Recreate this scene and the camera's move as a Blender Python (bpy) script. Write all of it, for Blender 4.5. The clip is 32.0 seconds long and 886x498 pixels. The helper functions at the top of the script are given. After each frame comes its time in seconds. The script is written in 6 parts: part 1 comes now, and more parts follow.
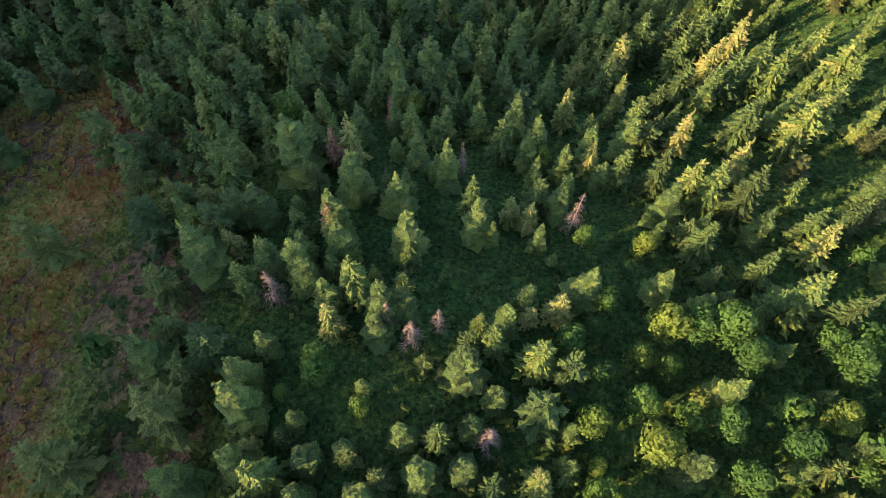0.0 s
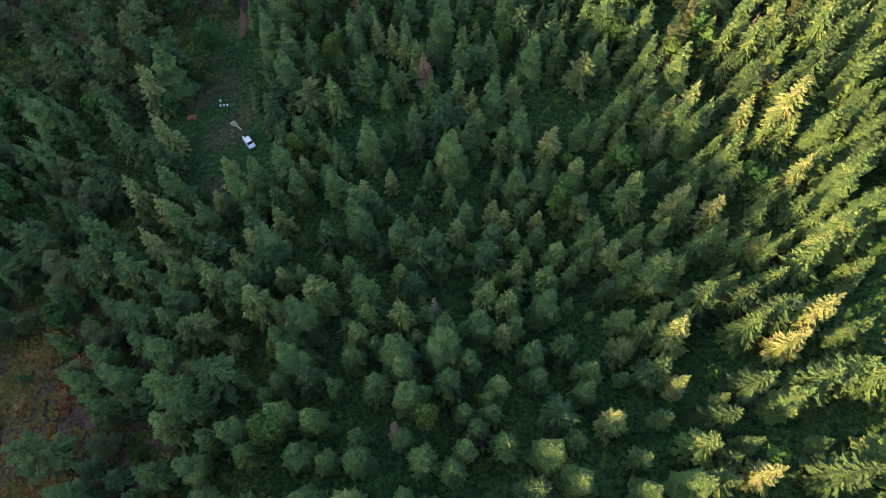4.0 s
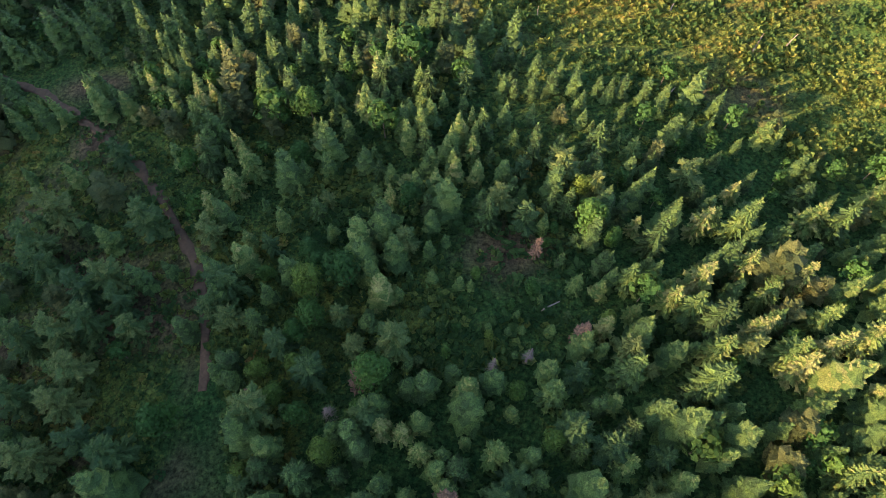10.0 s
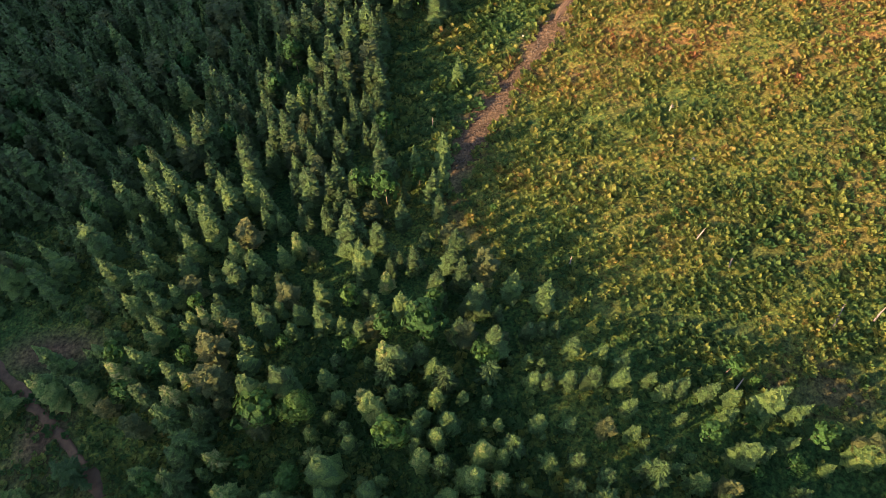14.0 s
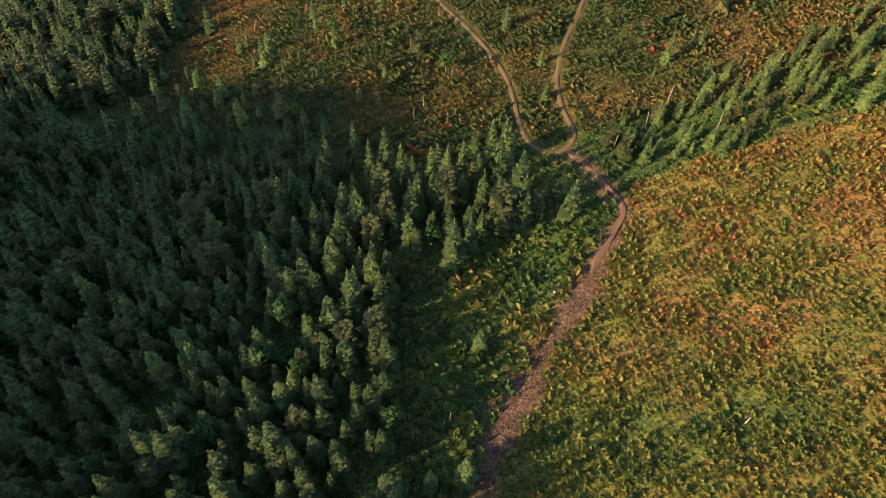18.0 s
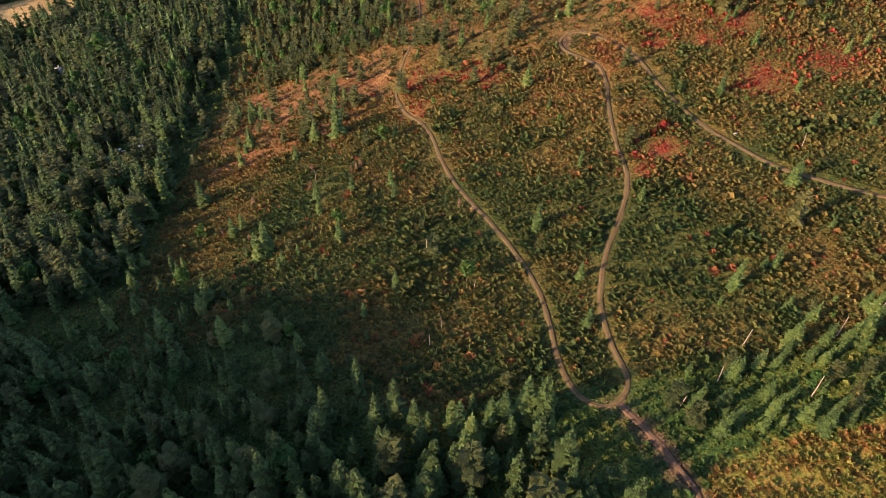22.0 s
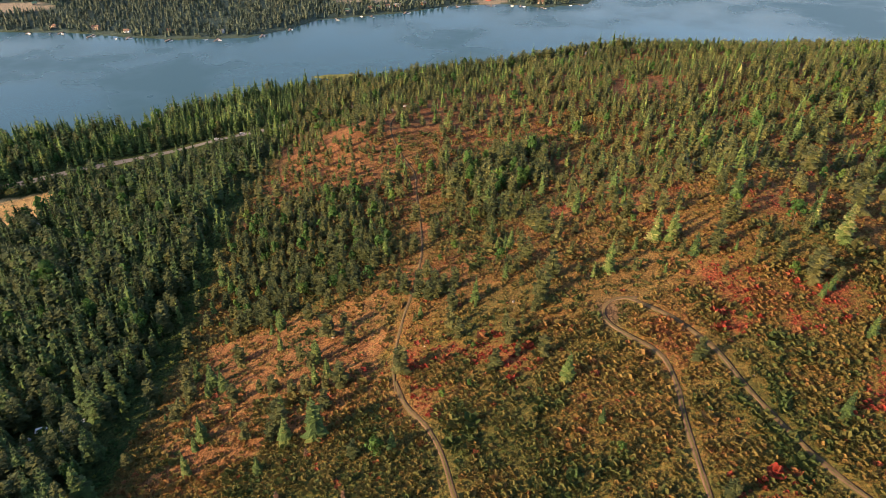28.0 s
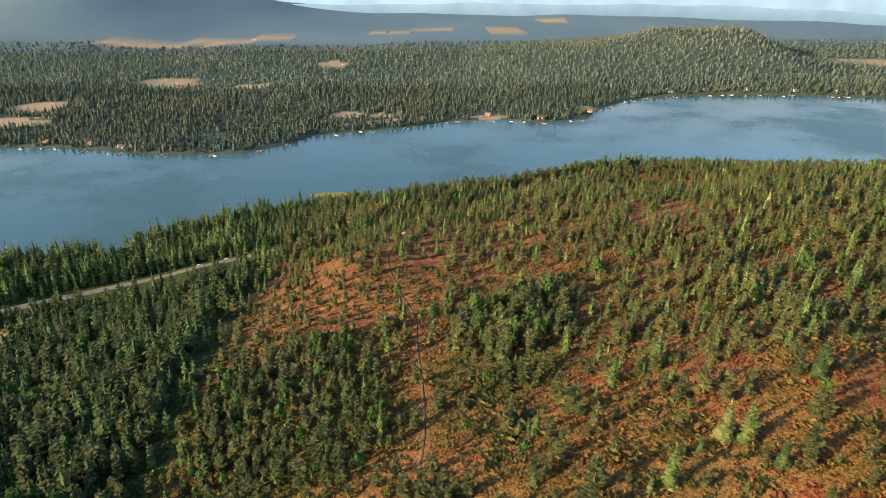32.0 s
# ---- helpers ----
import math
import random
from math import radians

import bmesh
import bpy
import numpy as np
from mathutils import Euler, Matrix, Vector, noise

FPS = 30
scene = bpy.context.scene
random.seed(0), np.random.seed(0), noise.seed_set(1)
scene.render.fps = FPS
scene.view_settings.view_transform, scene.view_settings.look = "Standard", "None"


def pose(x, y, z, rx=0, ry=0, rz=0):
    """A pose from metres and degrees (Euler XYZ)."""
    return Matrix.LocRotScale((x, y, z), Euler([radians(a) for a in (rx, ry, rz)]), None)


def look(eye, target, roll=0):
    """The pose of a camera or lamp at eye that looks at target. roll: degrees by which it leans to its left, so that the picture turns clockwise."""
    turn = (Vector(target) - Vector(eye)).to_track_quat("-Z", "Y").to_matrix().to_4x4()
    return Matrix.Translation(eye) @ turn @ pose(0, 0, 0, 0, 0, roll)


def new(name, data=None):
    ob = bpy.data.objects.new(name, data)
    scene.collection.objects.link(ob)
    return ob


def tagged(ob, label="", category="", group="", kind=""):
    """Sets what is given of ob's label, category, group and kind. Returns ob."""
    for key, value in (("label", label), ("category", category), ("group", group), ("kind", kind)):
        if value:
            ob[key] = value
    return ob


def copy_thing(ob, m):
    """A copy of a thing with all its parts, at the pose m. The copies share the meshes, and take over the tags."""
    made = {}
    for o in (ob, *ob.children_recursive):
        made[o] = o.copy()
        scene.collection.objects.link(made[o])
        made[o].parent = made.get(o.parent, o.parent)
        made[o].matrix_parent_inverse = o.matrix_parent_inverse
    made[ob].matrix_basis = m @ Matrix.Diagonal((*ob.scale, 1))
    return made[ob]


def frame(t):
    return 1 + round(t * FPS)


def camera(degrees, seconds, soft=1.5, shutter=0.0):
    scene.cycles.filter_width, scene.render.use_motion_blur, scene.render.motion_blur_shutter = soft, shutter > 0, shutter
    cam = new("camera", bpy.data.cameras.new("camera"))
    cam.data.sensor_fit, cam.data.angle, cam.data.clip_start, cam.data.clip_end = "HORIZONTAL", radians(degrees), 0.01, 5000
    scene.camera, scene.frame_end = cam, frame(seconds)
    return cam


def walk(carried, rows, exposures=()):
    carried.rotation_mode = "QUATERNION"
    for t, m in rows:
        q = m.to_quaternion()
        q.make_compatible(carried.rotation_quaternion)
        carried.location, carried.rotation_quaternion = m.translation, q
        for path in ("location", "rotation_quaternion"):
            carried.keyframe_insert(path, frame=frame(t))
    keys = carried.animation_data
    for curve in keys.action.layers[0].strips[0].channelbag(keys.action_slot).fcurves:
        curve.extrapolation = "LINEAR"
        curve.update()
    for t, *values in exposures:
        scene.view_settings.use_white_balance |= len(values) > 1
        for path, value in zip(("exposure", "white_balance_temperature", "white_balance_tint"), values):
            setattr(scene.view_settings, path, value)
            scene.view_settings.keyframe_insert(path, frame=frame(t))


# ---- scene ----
cam = camera(68.46, 32.0, soft=0.56)
# seconds, east, north, height, pitch, roll, yaw
ROWS = [
    (0.0, -0.00, 0.00, 112.18, -64.91, -0.13, -1.84),
    (1.0, -0.20, 13.89, 112.09, -64.77, 0.04, -1.84),
    (2.0, -0.25, 27.68, 112.10, -64.74, 0.16, -2.11),
    (3.0, -0.38, 41.59, 112.12, -64.83, 0.15, -2.23),
    (3.5, -0.42, 48.61, 112.09, -64.83, 0.13, -2.28),
    (5.5, -0.81, 77.12, 111.78, -64.76, 0.02, -2.48),
    (6.0, -0.94, 84.31, 111.80, -64.77, -0.00, -2.60),
    (7.0, -1.38, 98.88, 111.91, -64.87, -0.14, -2.89),
    (8.0, -1.83, 113.48, 111.88, -64.97, -0.23, -3.07),
    (9.0, -2.16, 127.94, 111.81, -65.00, -0.30, -3.21),
    (10.0, -2.34, 142.18, 111.85, -65.17, -0.24, -3.29),
    (11.0, -2.15, 156.17, 112.10, -65.54, -0.08, -3.40),
    (12.0, -1.87, 170.72, 111.91, -65.24, 0.07, -3.40),
    (13.0, -1.67, 185.44, 111.95, -63.18, 0.17, -3.33),
    (14.0, -1.71, 200.03, 112.04, -61.21, 0.19, -3.36),
    (14.5, -1.85, 207.25, 112.02, -60.18, 0.19, -3.44),
    (16.5, -2.75, 235.84, 112.09, -56.21, 0.04, -3.56),
    (17.0, -3.01, 242.98, 112.13, -55.19, 0.01, -3.46),
    (18.0, -3.48, 257.15, 112.17, -53.10, -0.09, -3.33),
    (19.0, -3.96, 271.27, 112.05, -51.07, -0.13, -3.14),
    (20.0, -4.30, 285.21, 111.84, -49.03, -0.14, -2.94),
    (21.0, -4.55, 299.07, 111.77, -47.11, -0.15, -2.67),
    (22.0, -4.40, 313.06, 111.78, -45.24, -0.08, -2.45),
    (23.0, -4.15, 327.14, 111.80, -43.36, 0.07, -2.33),
    (24.0, -4.17, 341.21, 111.95, -41.37, 0.10, -2.36),
    (25.0, -4.35, 355.16, 112.09, -39.29, 0.11, -2.70),
    (25.5, -4.46, 362.12, 112.16, -38.27, 0.10, -2.85),
    (27.5, -5.21, 389.77, 112.45, -33.97, 0.10, -2.97),
    (28.0, -5.40, 396.58, 112.45, -32.85, 0.09, -3.00),
    (29.0, -5.65, 409.86, 112.29, -30.65, 0.05, -3.08),
    (30.0, -5.98, 422.96, 112.04, -28.48, 0.01, -3.13),
    (31.0, -6.20, 435.99, 111.77, -26.28, -0.03, -3.21),
    (32.0, -6.43, 449.00, 111.53, -24.07, -0.04, -3.24),
]
walk(cam, [(t, pose(x, y, z, 90 + pitch, roll, yaw)) for t, x, y, z, pitch, roll, yaw in ROWS],
     [(0.0, 2.64, 6950, 15), (3.5, 2.68, 6550, 12), (10.0, 2.68, 6550, 12), (12.0, 2.52, 6500, 11), (14.0, 2.26, 6700, 13), (19.0, 1.74, 6700, 20), (22.0, 1.64, 6500, 21), (25.0, 1.54, 6550, 23), (29.0, 1.58, 6650, 14), (32.0, 1.60, 6450, 10)])

# ---- light ----
SUN_EL, SUN_AZ = 16.0, 250.0          # degrees above the horizon, and clockwise from north (+y)
world = bpy.data.worlds.new("sky")
scene.world = world
world.use_nodes = True
wn = world.node_tree
sky = wn.nodes.new("ShaderNodeTexSky")
sky.sky_type = "NISHITA"
sky.sun_disc = False
sky.sun_elevation = radians(SUN_EL)
sky.sun_rotation = radians(SUN_AZ)
sky.altitude = 700.0
sky.dust_density = 2.0
wn.links.new(sky.outputs[0], wn.nodes["Background"].inputs[0])
wn.nodes["Background"].inputs[1].default_value = 0.115
sun_data = bpy.data.lights.new("sun", "SUN")
sun_data.energy = 5.0
sun_data.angle = radians(0.6)
sun_data.color = (1.0, 0.67, 0.36)
sun = new("sun", sun_data)
sun_from = Vector((math.sin(radians(SUN_AZ)) * math.cos(radians(SUN_EL)),
                   math.cos(radians(SUN_AZ)) * math.cos(radians(SUN_EL)), math.sin(radians(SUN_EL))))
sun.matrix_world = look(tuple(sun_from * 900), (0, 0, 0))

# ---- the lie of the land ----
LAKE = -112.6
POLY = [-34.43, 40.38, -47.29, -1.13, 7.59, 0.68, -2.86, 0.53, -8.07, -6.03, -4.6, 0.61, -4.8, -2.44, -0.11]
KNOLLS = [(113, 570, 60, 14.1), (213, 958, 35, -26.5), (-36, 813, 35, 12.8), (-81, 248, 35, 7.1), (-92, 627, 35, -9.4), (10, 333, 60, -11.7), (91, 209, 35, -14.0), (120, 617, 35, 10.4), (25, 593, 35, 6.6), (-8, 872, 35, 8.1), (-125, 735, 60, 4.9), (35, 112, 35, -11.2), (34, 418, 35, -4.0), (-21, 32, 35, 13.8), (-95, 494, 35, -7.1), (-135, 573, 35, -6.2)]


def value_noise(x, y, scale, seed=0):
    """Smooth random field in 0..1 over the plan."""
    u, v = np.asarray(x, float) / scale + 31.7 * seed, np.asarray(y, float) / scale + 17.3 * seed
    i, j = np.floor(u), np.floor(v)
    a, b = u - i, v - j
    a, b = a * a * (3 - 2 * a), b * b * (3 - 2 * b)

    def h(p, q):
        s = np.sin(p * 127.1 + q * 311.7 + seed * 74.7) * 43758.5453
        return s - np.floor(s)
    return (h(i, j) * (1 - a) + h(i + 1, j) * a) * (1 - b) + (h(i, j + 1) * (1 - a) + h(i + 1, j + 1) * a) * b


def near_shore(x):
    return np.interp(x, [-4000, -900, -520, -400, -330, -262, -250, -237, -205, -144, -103, -47, 3, 97, 200, 330, 480, 700, 1400, 4500],
                     [400, 640, 760, 880, 945, 955, 935, 965, 1001, 1047, 1066, 1070, 1078, 1100, 1150, 1140, 1085, 1000, 800, 500])


def far_shore(x):
    return np.interp(x, [-4000, -900, -531, -459, -376, -300, -212, -168, -131, -85, -22, 62, 148, 196, 269, 300, 355, 409, 584, 680, 836, 1400, 4500],
                     [1700, 1380, 1301, 1297, 1271, 1252, 1257, 1293, 1344, 1358, 1376, 1419, 1426, 1401, 1420, 1487, 1540, 1580, 1606, 1590, 1560, 1560, 1560])


# heights along the unseen western ridge, tuned to the shade it casts
SHADE_RIDGE_Y, SHADE_RIDGE_F = [-110, -60, -10, 60, 125, 145, 165, 200, 240, 265, 295, 345, 392, 430, 500], [0.83, 0.875, 0.94, 0.935, 0.86, 0.77, 0.69, 0.65, 0.64, 0.69, 0.76, 0.76, 0.52, 0.34, 0.0]


def terrain(x, y):
    x, y = np.asarray(x, float), np.asarray(y, float)
    u = np.clip(x, -320, 320) / 200
    v = (np.clip(y, -60, 1150) - 500) / 500
    terms = (1, u, v, u * u, u * v, v * v, u ** 3, u * u * v, u * v * v, v ** 3, u ** 3 * v, u * u * v * v, u * v ** 3, v ** 4, u ** 4)
    z = sum(c * q for c, q in zip(POLY, terms))
    for bx, by, s, a in KNOLLS:
        z = z + a * np.exp(-((x - bx) ** 2 + (y - by) ** 2) / (2 * s * s))
    # an unseen wooded ridge, added west of the first clearings to shade them
    z = z + 138 * np.exp(-((x + 272) / 80) ** 2) * np.interp(y, SHADE_RIDGE_Y, SHADE_RIDGE_F) * np.clip((y + 330) / 100, 0, 1)
    z = z - 13 * np.exp(-((x - 130) / 110) ** 2 - ((y - 1040) / 70) ** 2)
    # the hillside flattens into the valley floor and goes on rising to the east
    z = z + np.clip(x - 320, 0, 900) * 0.10 * np.clip((1250 - y) / 900, 0, 1)
    z = z + 0.9 * (value_noise(x, y, 14, 1) - 0.5) + 1.6 * (value_noise(x, y, 37, 2) - 0.5)
    z = np.maximum(z, LAKE + 1.5 + 1.5 * value_noise(x, y, 30, 3))
    # shore and lake bed
    ns, fs = near_shore(x), far_shore(x)
    z = np.where(y > ns - 14, np.minimum(z, LAKE + np.clip((ns - y) / 14, -1, 1) * 1.6), z)
    z = np.minimum(z, LAKE + 2 + np.clip(ns - y, 0, None) * 0.42)
    wet = (y > ns) & (y < fs)
    z = np.where(wet, LAKE - np.clip(np.minimum(y - ns, fs - y) / 6, 0.3, 5), z)
    # land beyond the lake
    d = y - fs
    far = LAKE + np.clip(d / 12, 0, 1) * 1.2 + np.clip(d / 260, 0, 1) * 14 * value_noise(x, y, 210, 4)
    ridge = 64 * np.interp(x, [120, 235, 450, 600, 720, 790, 840, 900, 1000], [0, 0.22, 0.66, 0.92, 1.0, 0.98, 0.5, 0.1, 0]) * np.exp(-((y - 2010) / 210) ** 2)
    far = far + ridge * (0.88 + 0.24 * value_noise(x, y, 70, 5))
    far = far + 110 * np.clip((y - 2230) / 500, 0, 1) * np.exp(-((x + 1150) / 420) ** 2)
    far = far + 60 * np.clip((y - 2500) / 800, 0, 1) * np.exp(-((x + 700) / 420) ** 2) * value_noise(x, y, 400, 6)
    z = np.where(d >= 0, far, z)
    return z


def inside(poly, x, y, ragged=0.0, seed=3):
    """Whether plan points lie in a polygon, its edge made ragged by some metres."""
    x, y = np.asarray(x, float), np.asarray(y, float)
    if ragged:
        x = x + ragged * 2 * (value_noise(x, y, 9, seed) - 0.5)
        y = y + ragged * 2 * (value_noise(x, y, 9, seed + 1) - 0.5)
    hit = np.zeros(x.shape, bool)
    for (x0, y0), (x1, y1) in zip(poly, poly[1:] + poly[:1]):
        if y0 != y1:
            hit ^= ((y0 > y) != (y1 > y)) & (x < (x1 - x0) * (y - y0) / (y1 - y0) + x0)
    return hit


def smooth_line(points, step=2.0):
    """A rounded line through plan points, about a step apart."""
    p = np.array(points, float)
    for _ in range(3):
        q = np.empty((len(p) * 2, 2))
        q[0], q[-1] = p[0], p[-1]
        q[1:-1:2], q[2:-1:2] = 0.75 * p[:-1] + 0.25 * p[1:], 0.25 * p[:-1] + 0.75 * p[1:]
        p = q
    s = np.r_[0, np.cumsum(np.hypot(*np.diff(p, axis=0).T))]
    k = np.linspace(0, s[-1], max(3, int(s[-1] / step)))
    return np.stack([np.interp(k, s, p[:, 0]), np.interp(k, s, p[:, 1])], 1)


# ---- the plan ----
HAIRPIN = smooth_line([(-13, 552), (-10, 541), (-3, 529), (1, 516), (3, 501), (9, 481), (17.5, 463), (25, 446), (29, 433), (30, 421), (30, 411), (31.2, 403), (33.5, 397.6), (37.5, 394.3), (41.5, 394.9), (44.4, 398),
                       (45.4, 403), (44.3, 409), (43.6, 418), (44, 428), (47.5, 441), (55, 455), (60, 466), (61.6, 476), (61, 490), (62.6, 508), (65.4, 524), (64.4, 536), (58, 545), (54, 551.5), (53.6, 558), (58, 562), (65, 559.5)])
UPPER_ROAD = smooth_line([(62, 561), (73, 547), (79, 531), (81, 516), (87, 494), (93, 481), (101, 466), (108, 458), (117, 448), (150, 420), (200, 395)])
LANE = smooth_line([(-13, 548), (-14, 563), (-11, 583), (-6, 605), (-2, 636), (-2, 670), (-4, 715), (-3, 743), (-14, 775), (-21, 810), (-14, 845)])
TRACK = smooth_line([(41, 395), (45, 388), (49, 380), (52, 371), (52, 366), (47, 359), (41, 352), (37, 343), (30, 335), (23, 326), (15, 314), (9, 302), (7, 294), (5, 284), (9, 273), (16, 262), (30, 254), (50, 247), (70, 238), (90, 228)])
SIDE_TRACK = smooth_line([(67, 348), (58, 339), (52, 330), (47, 326), (40, 323), (28, 327)])
WOOD_PATH = smooth_line([(-140, 275), (-101, 256), (-88, 245), (-76, 235), (-68, 227), (-61, 218), (-53, 205), (-48, 195), (-46, 185), (-45, 175), (-45, 167), (-48, 158), (-50, 148), (-46, 138)])
HIGHWAY = smooth_line([(-900, 480), (-560, 690), (-420, 785), (-310, 842), (-286, 858), (-236, 884), (-191, 901), (-161, 913), (-114, 923), (-40, 950), (60, 1010), (200, 1090), (420, 1200)], 6.0)

DENSE_WOOD = [(-24, -60), (-31, 8), (-38, 26), (-38, 42), (-56, 62), (-62, 90), (-84, 96), (-130, 100), (-130, 150), (-95, 172), (-62, 160), (-60, 142), (-52, 126), (-37, 122), (-31, 129), (-38, 150), (-36, 168), (-12, 172),
              (0, 168), (14, 170), (30, 178), (28, 196), (40, 210), (50, 228), (62, 222), (82, 207), (140, 190), (200, 130), (200, -60)]
EAST_FIELD = [(26, 338), (18, 323), (8, 297), (6, 287), (9, 272), (17, 258), (40, 243), (66, 226), (84, 212), (140, 195), (260, 190), (260, 400), (130, 382), (84, 380), (60, 378), (55, 372), (48, 360)]
DARK_WOOD = [(-4, 398), (2, 386), (20, 383), (36, 382), (46, 381), (47, 372), (42, 366), (33, 368), (19, 366), (7, 361), (-7, 363), (-12, 353), (-10, 341), (-11, 322), (-10, 305), (-9, 292), (0, 276), (10, 260), (26, 246), (-8, 243), (-20, 262), (-40, 292), (-60, 300), (-90, 290), (-260, 300), (-260, 470), (-158, 452), (-99, 428), (-48, 427), (-20, 412)]
EDGE_WOOD = [(-20, 300), (0, 273), (16, 256), (36, 241), (60, 226), (84, 211), (72, 188), (45, 203), (25, 220), (5, 238), (-15, 260), (-30, 290)]
# this wood is out of view, planted to keep sun off the first clearing
WEST_SHADE_WOOD = [(-300, -60), (-300, 105), (-92, 100), (-90, 60), (-96, 0), (-84, -60)]
RED_PATCHES = [(90, 562, 7), (91, 552, 6), (116, 542, 8), (18, 554, 6), (24, 547, 6), (-9, 562, 7), (87, 538, 4), (102, 535, 4), (-5, 540, 6), (137, 510, 9), (114, 506, 8), (92, 560, 6), (75, 482, 6), (66, 474, 4), (169, 734, 14), (150, 700, 9), (60, 640, 7), (120, 590, 8), (5, 560, 5)]
ROW_WOOD = [(-10, 402), (0, 384), (22, 376), (46, 384), (40, 392), (20, 397)]
EAST_STRIP = [(49, 388), (65, 382), (84, 384), (116, 386), (170, 386), (240, 400), (240, 450), (133, 424), (112, 417), (87, 408), (59, 398)]
VALLEY_WOOD = [(-119, 778), (-121, 719), (-118, 665), (-122, 618), (-119, 581), (-116, 552), (-113, 509), (-110, 480), (-116, 458), (-158, 452), (-420, 470), (-420, 765), (-310, 832), (-286, 848), (-236, 872), (-185, 890), (-130, 905), (-112, 850)]
YOUNG_WOOD = [(-98, 722), (-60, 735), (-35, 736), (-18, 690), (-19, 650), (-21, 621), (-52, 616), (-89, 616), (-99, 660)]
GROVE = [(17, 729), (40, 748), (68, 747), (72, 715), (62, 683), (33, 675), (16, 705)]
ORANGE_SLOPE = [(-91, 792), (-60, 812), (-38, 803), (-16, 781), (-14, 735), (-35, 738), (-60, 737), (-84, 726), (-100, 757)]
LOWER_SLOPE = [(-47, 613), (-18, 612), (-15, 549), (-52, 534), (-94, 530), (-95, 560), (-92, 612)]
HAY_FIELD = [(-330, 800), (-297, 822), (-262, 834), (-250, 806), (-262, 776), (-300, 740), (-350, 740)]
ROAD_MEADOW = [(-236, 868), (-180, 884), (-130, 900), (-128, 884), (-170, 868), (-225, 846)]
MEADOW = [(143, 830), (169, 855), (190, 843), (165, 822)]
CAMP = [(-52, 178), (-41, 176), (-38, 150), (-31, 129), (-37, 122), (-51, 127), (-60, 142), (-55, 149), (-50, 156)]
ROAD_FORK = [(-112, 266), (-86, 260), (-68, 256), (-70, 246), (-84, 243), (-104, 252)]
CABIN_YARD = [(-175, 585), (-140, 600), (-128, 578), (-132, 556), (-160, 545), (-172, 560)]
FAR_FIELDS = [(-531, 2359, 120, 60), (-395, 2461, 90, 50), (-700, 2300, 110, 45), (-164, 1932, 36, 40), (-451, 1724, 55, 45), (-581, 1515, 45, 34), (-590, 1425, 60, 30), (-95, 1462, 26, 22),
              (-44, 1453, 20, 18), (86, 2713, 70, 60), (-51, 2598, 60, 60), (321, 2648, 110, 60), (907, 3303, 130, 80), (1051, 1936, 90, 60), (120, 1440, 28, 12), (283, 1490, 20, 12), (-290, 1690, 40, 22), (560, 3050, 90, 60)]


GLADES = [(25, 140, 9, 7), (-14, 141, 9, 6), (-5, 44, 8, 5), (4, 34, 6, 4), (14, 194, 7, 5)]
THICKETS = [(11, 187, 19, 15), (7, 178, 15, 9), (-13, 216, 7, 11)]


def near_line(line, x, y, reach):
    """Distance in plan from points to a line, capped at reach."""
    best = np.full(np.shape(x), float(reach))
    box = (x > line[:, 0].min() - reach) & (x < line[:, 0].max() + reach) & (y > line[:, 1].min() - reach) & (y < line[:, 1].max() + reach)
    if box.any():
        px, py = x[box], y[box]
        d = np.full(px.shape, float(reach))
        for qx, qy in line[::2]:
            d = np.minimum(d, np.hypot(px - qx, py - qy))
        best[box] = d
    return best


def far_field(x, y):
    m = np.zeros(np.shape(x), bool)
    for fx, fy, a, b in FAR_FIELDS:
        m |= ((x - fx) / a) ** 2 + ((y - fy) / b) ** 2 < 0.75 + 0.5 * value_noise(x, y, 25, 8)
    return m


# ---- trees that stand out, stand by stand: east, north, crown width ----
SPRUCES_A = [(12, 7, 4.8), (-7, 8, 4.1), (-21, 9, 6.2), (0, 9, 2.8), (16, 9, 4.2), (-24, 13, 3.4), (0, 13, 4.5), (13, 22, 5.6), (4, 25, 4.0), (8, 25, 4.6), (55, 27, 6.0), (-14, 28, 4.4), (6, 28, 3.0), (13, 29, 3.1), (17, 30, 4.5), (46, 30, 5.1), (50, 30, 8.5), (-11, 33, 5.8), (47, 35, 5.2), (-27, 36, 4.4), (-14, 37, 3.9), (-3, 39, 3.9), (57, 39, 5.5), (40, 40, 5.2), (61, 42, 5.6), (56, 42, 4.7), (-30, 43, 4.3), (-14, 43, 4.0), (-20, 45, 4.2), (15, 46, 4.2)]
SPRUCES_B = [(8, 46, 4.1), (-37, 48, 4.6), (48, 48, 7.2), (12, 48, 3.8), (6, 49, 5.0), (56, 49, 3.9), (44, 50, 6.4), (-7, 52, 4.3), (41, 52, 5.5), (-18, 54, 4.4), (36, 54, 5.5), (31, 55, 5.1), (50, 56, 5.4), (-33, 59, 7.0), (27, 59, 4.3), (61, 61, 7.2), (-13, 62, 5.9), (64, 63, 7.3), (52, 63, 7.0), (12, 63, 5.2), (43, 64, 5.1), (1, 66, 4.3), (39, 66, 4.6), (-41, 67, 5.7), (27, 67, 4.0), (-3, 68, 5.3), (36, 68, 5.6), (9, 69, 4.9), (-28, 70, 5.1), (19, 70, 4.1)]
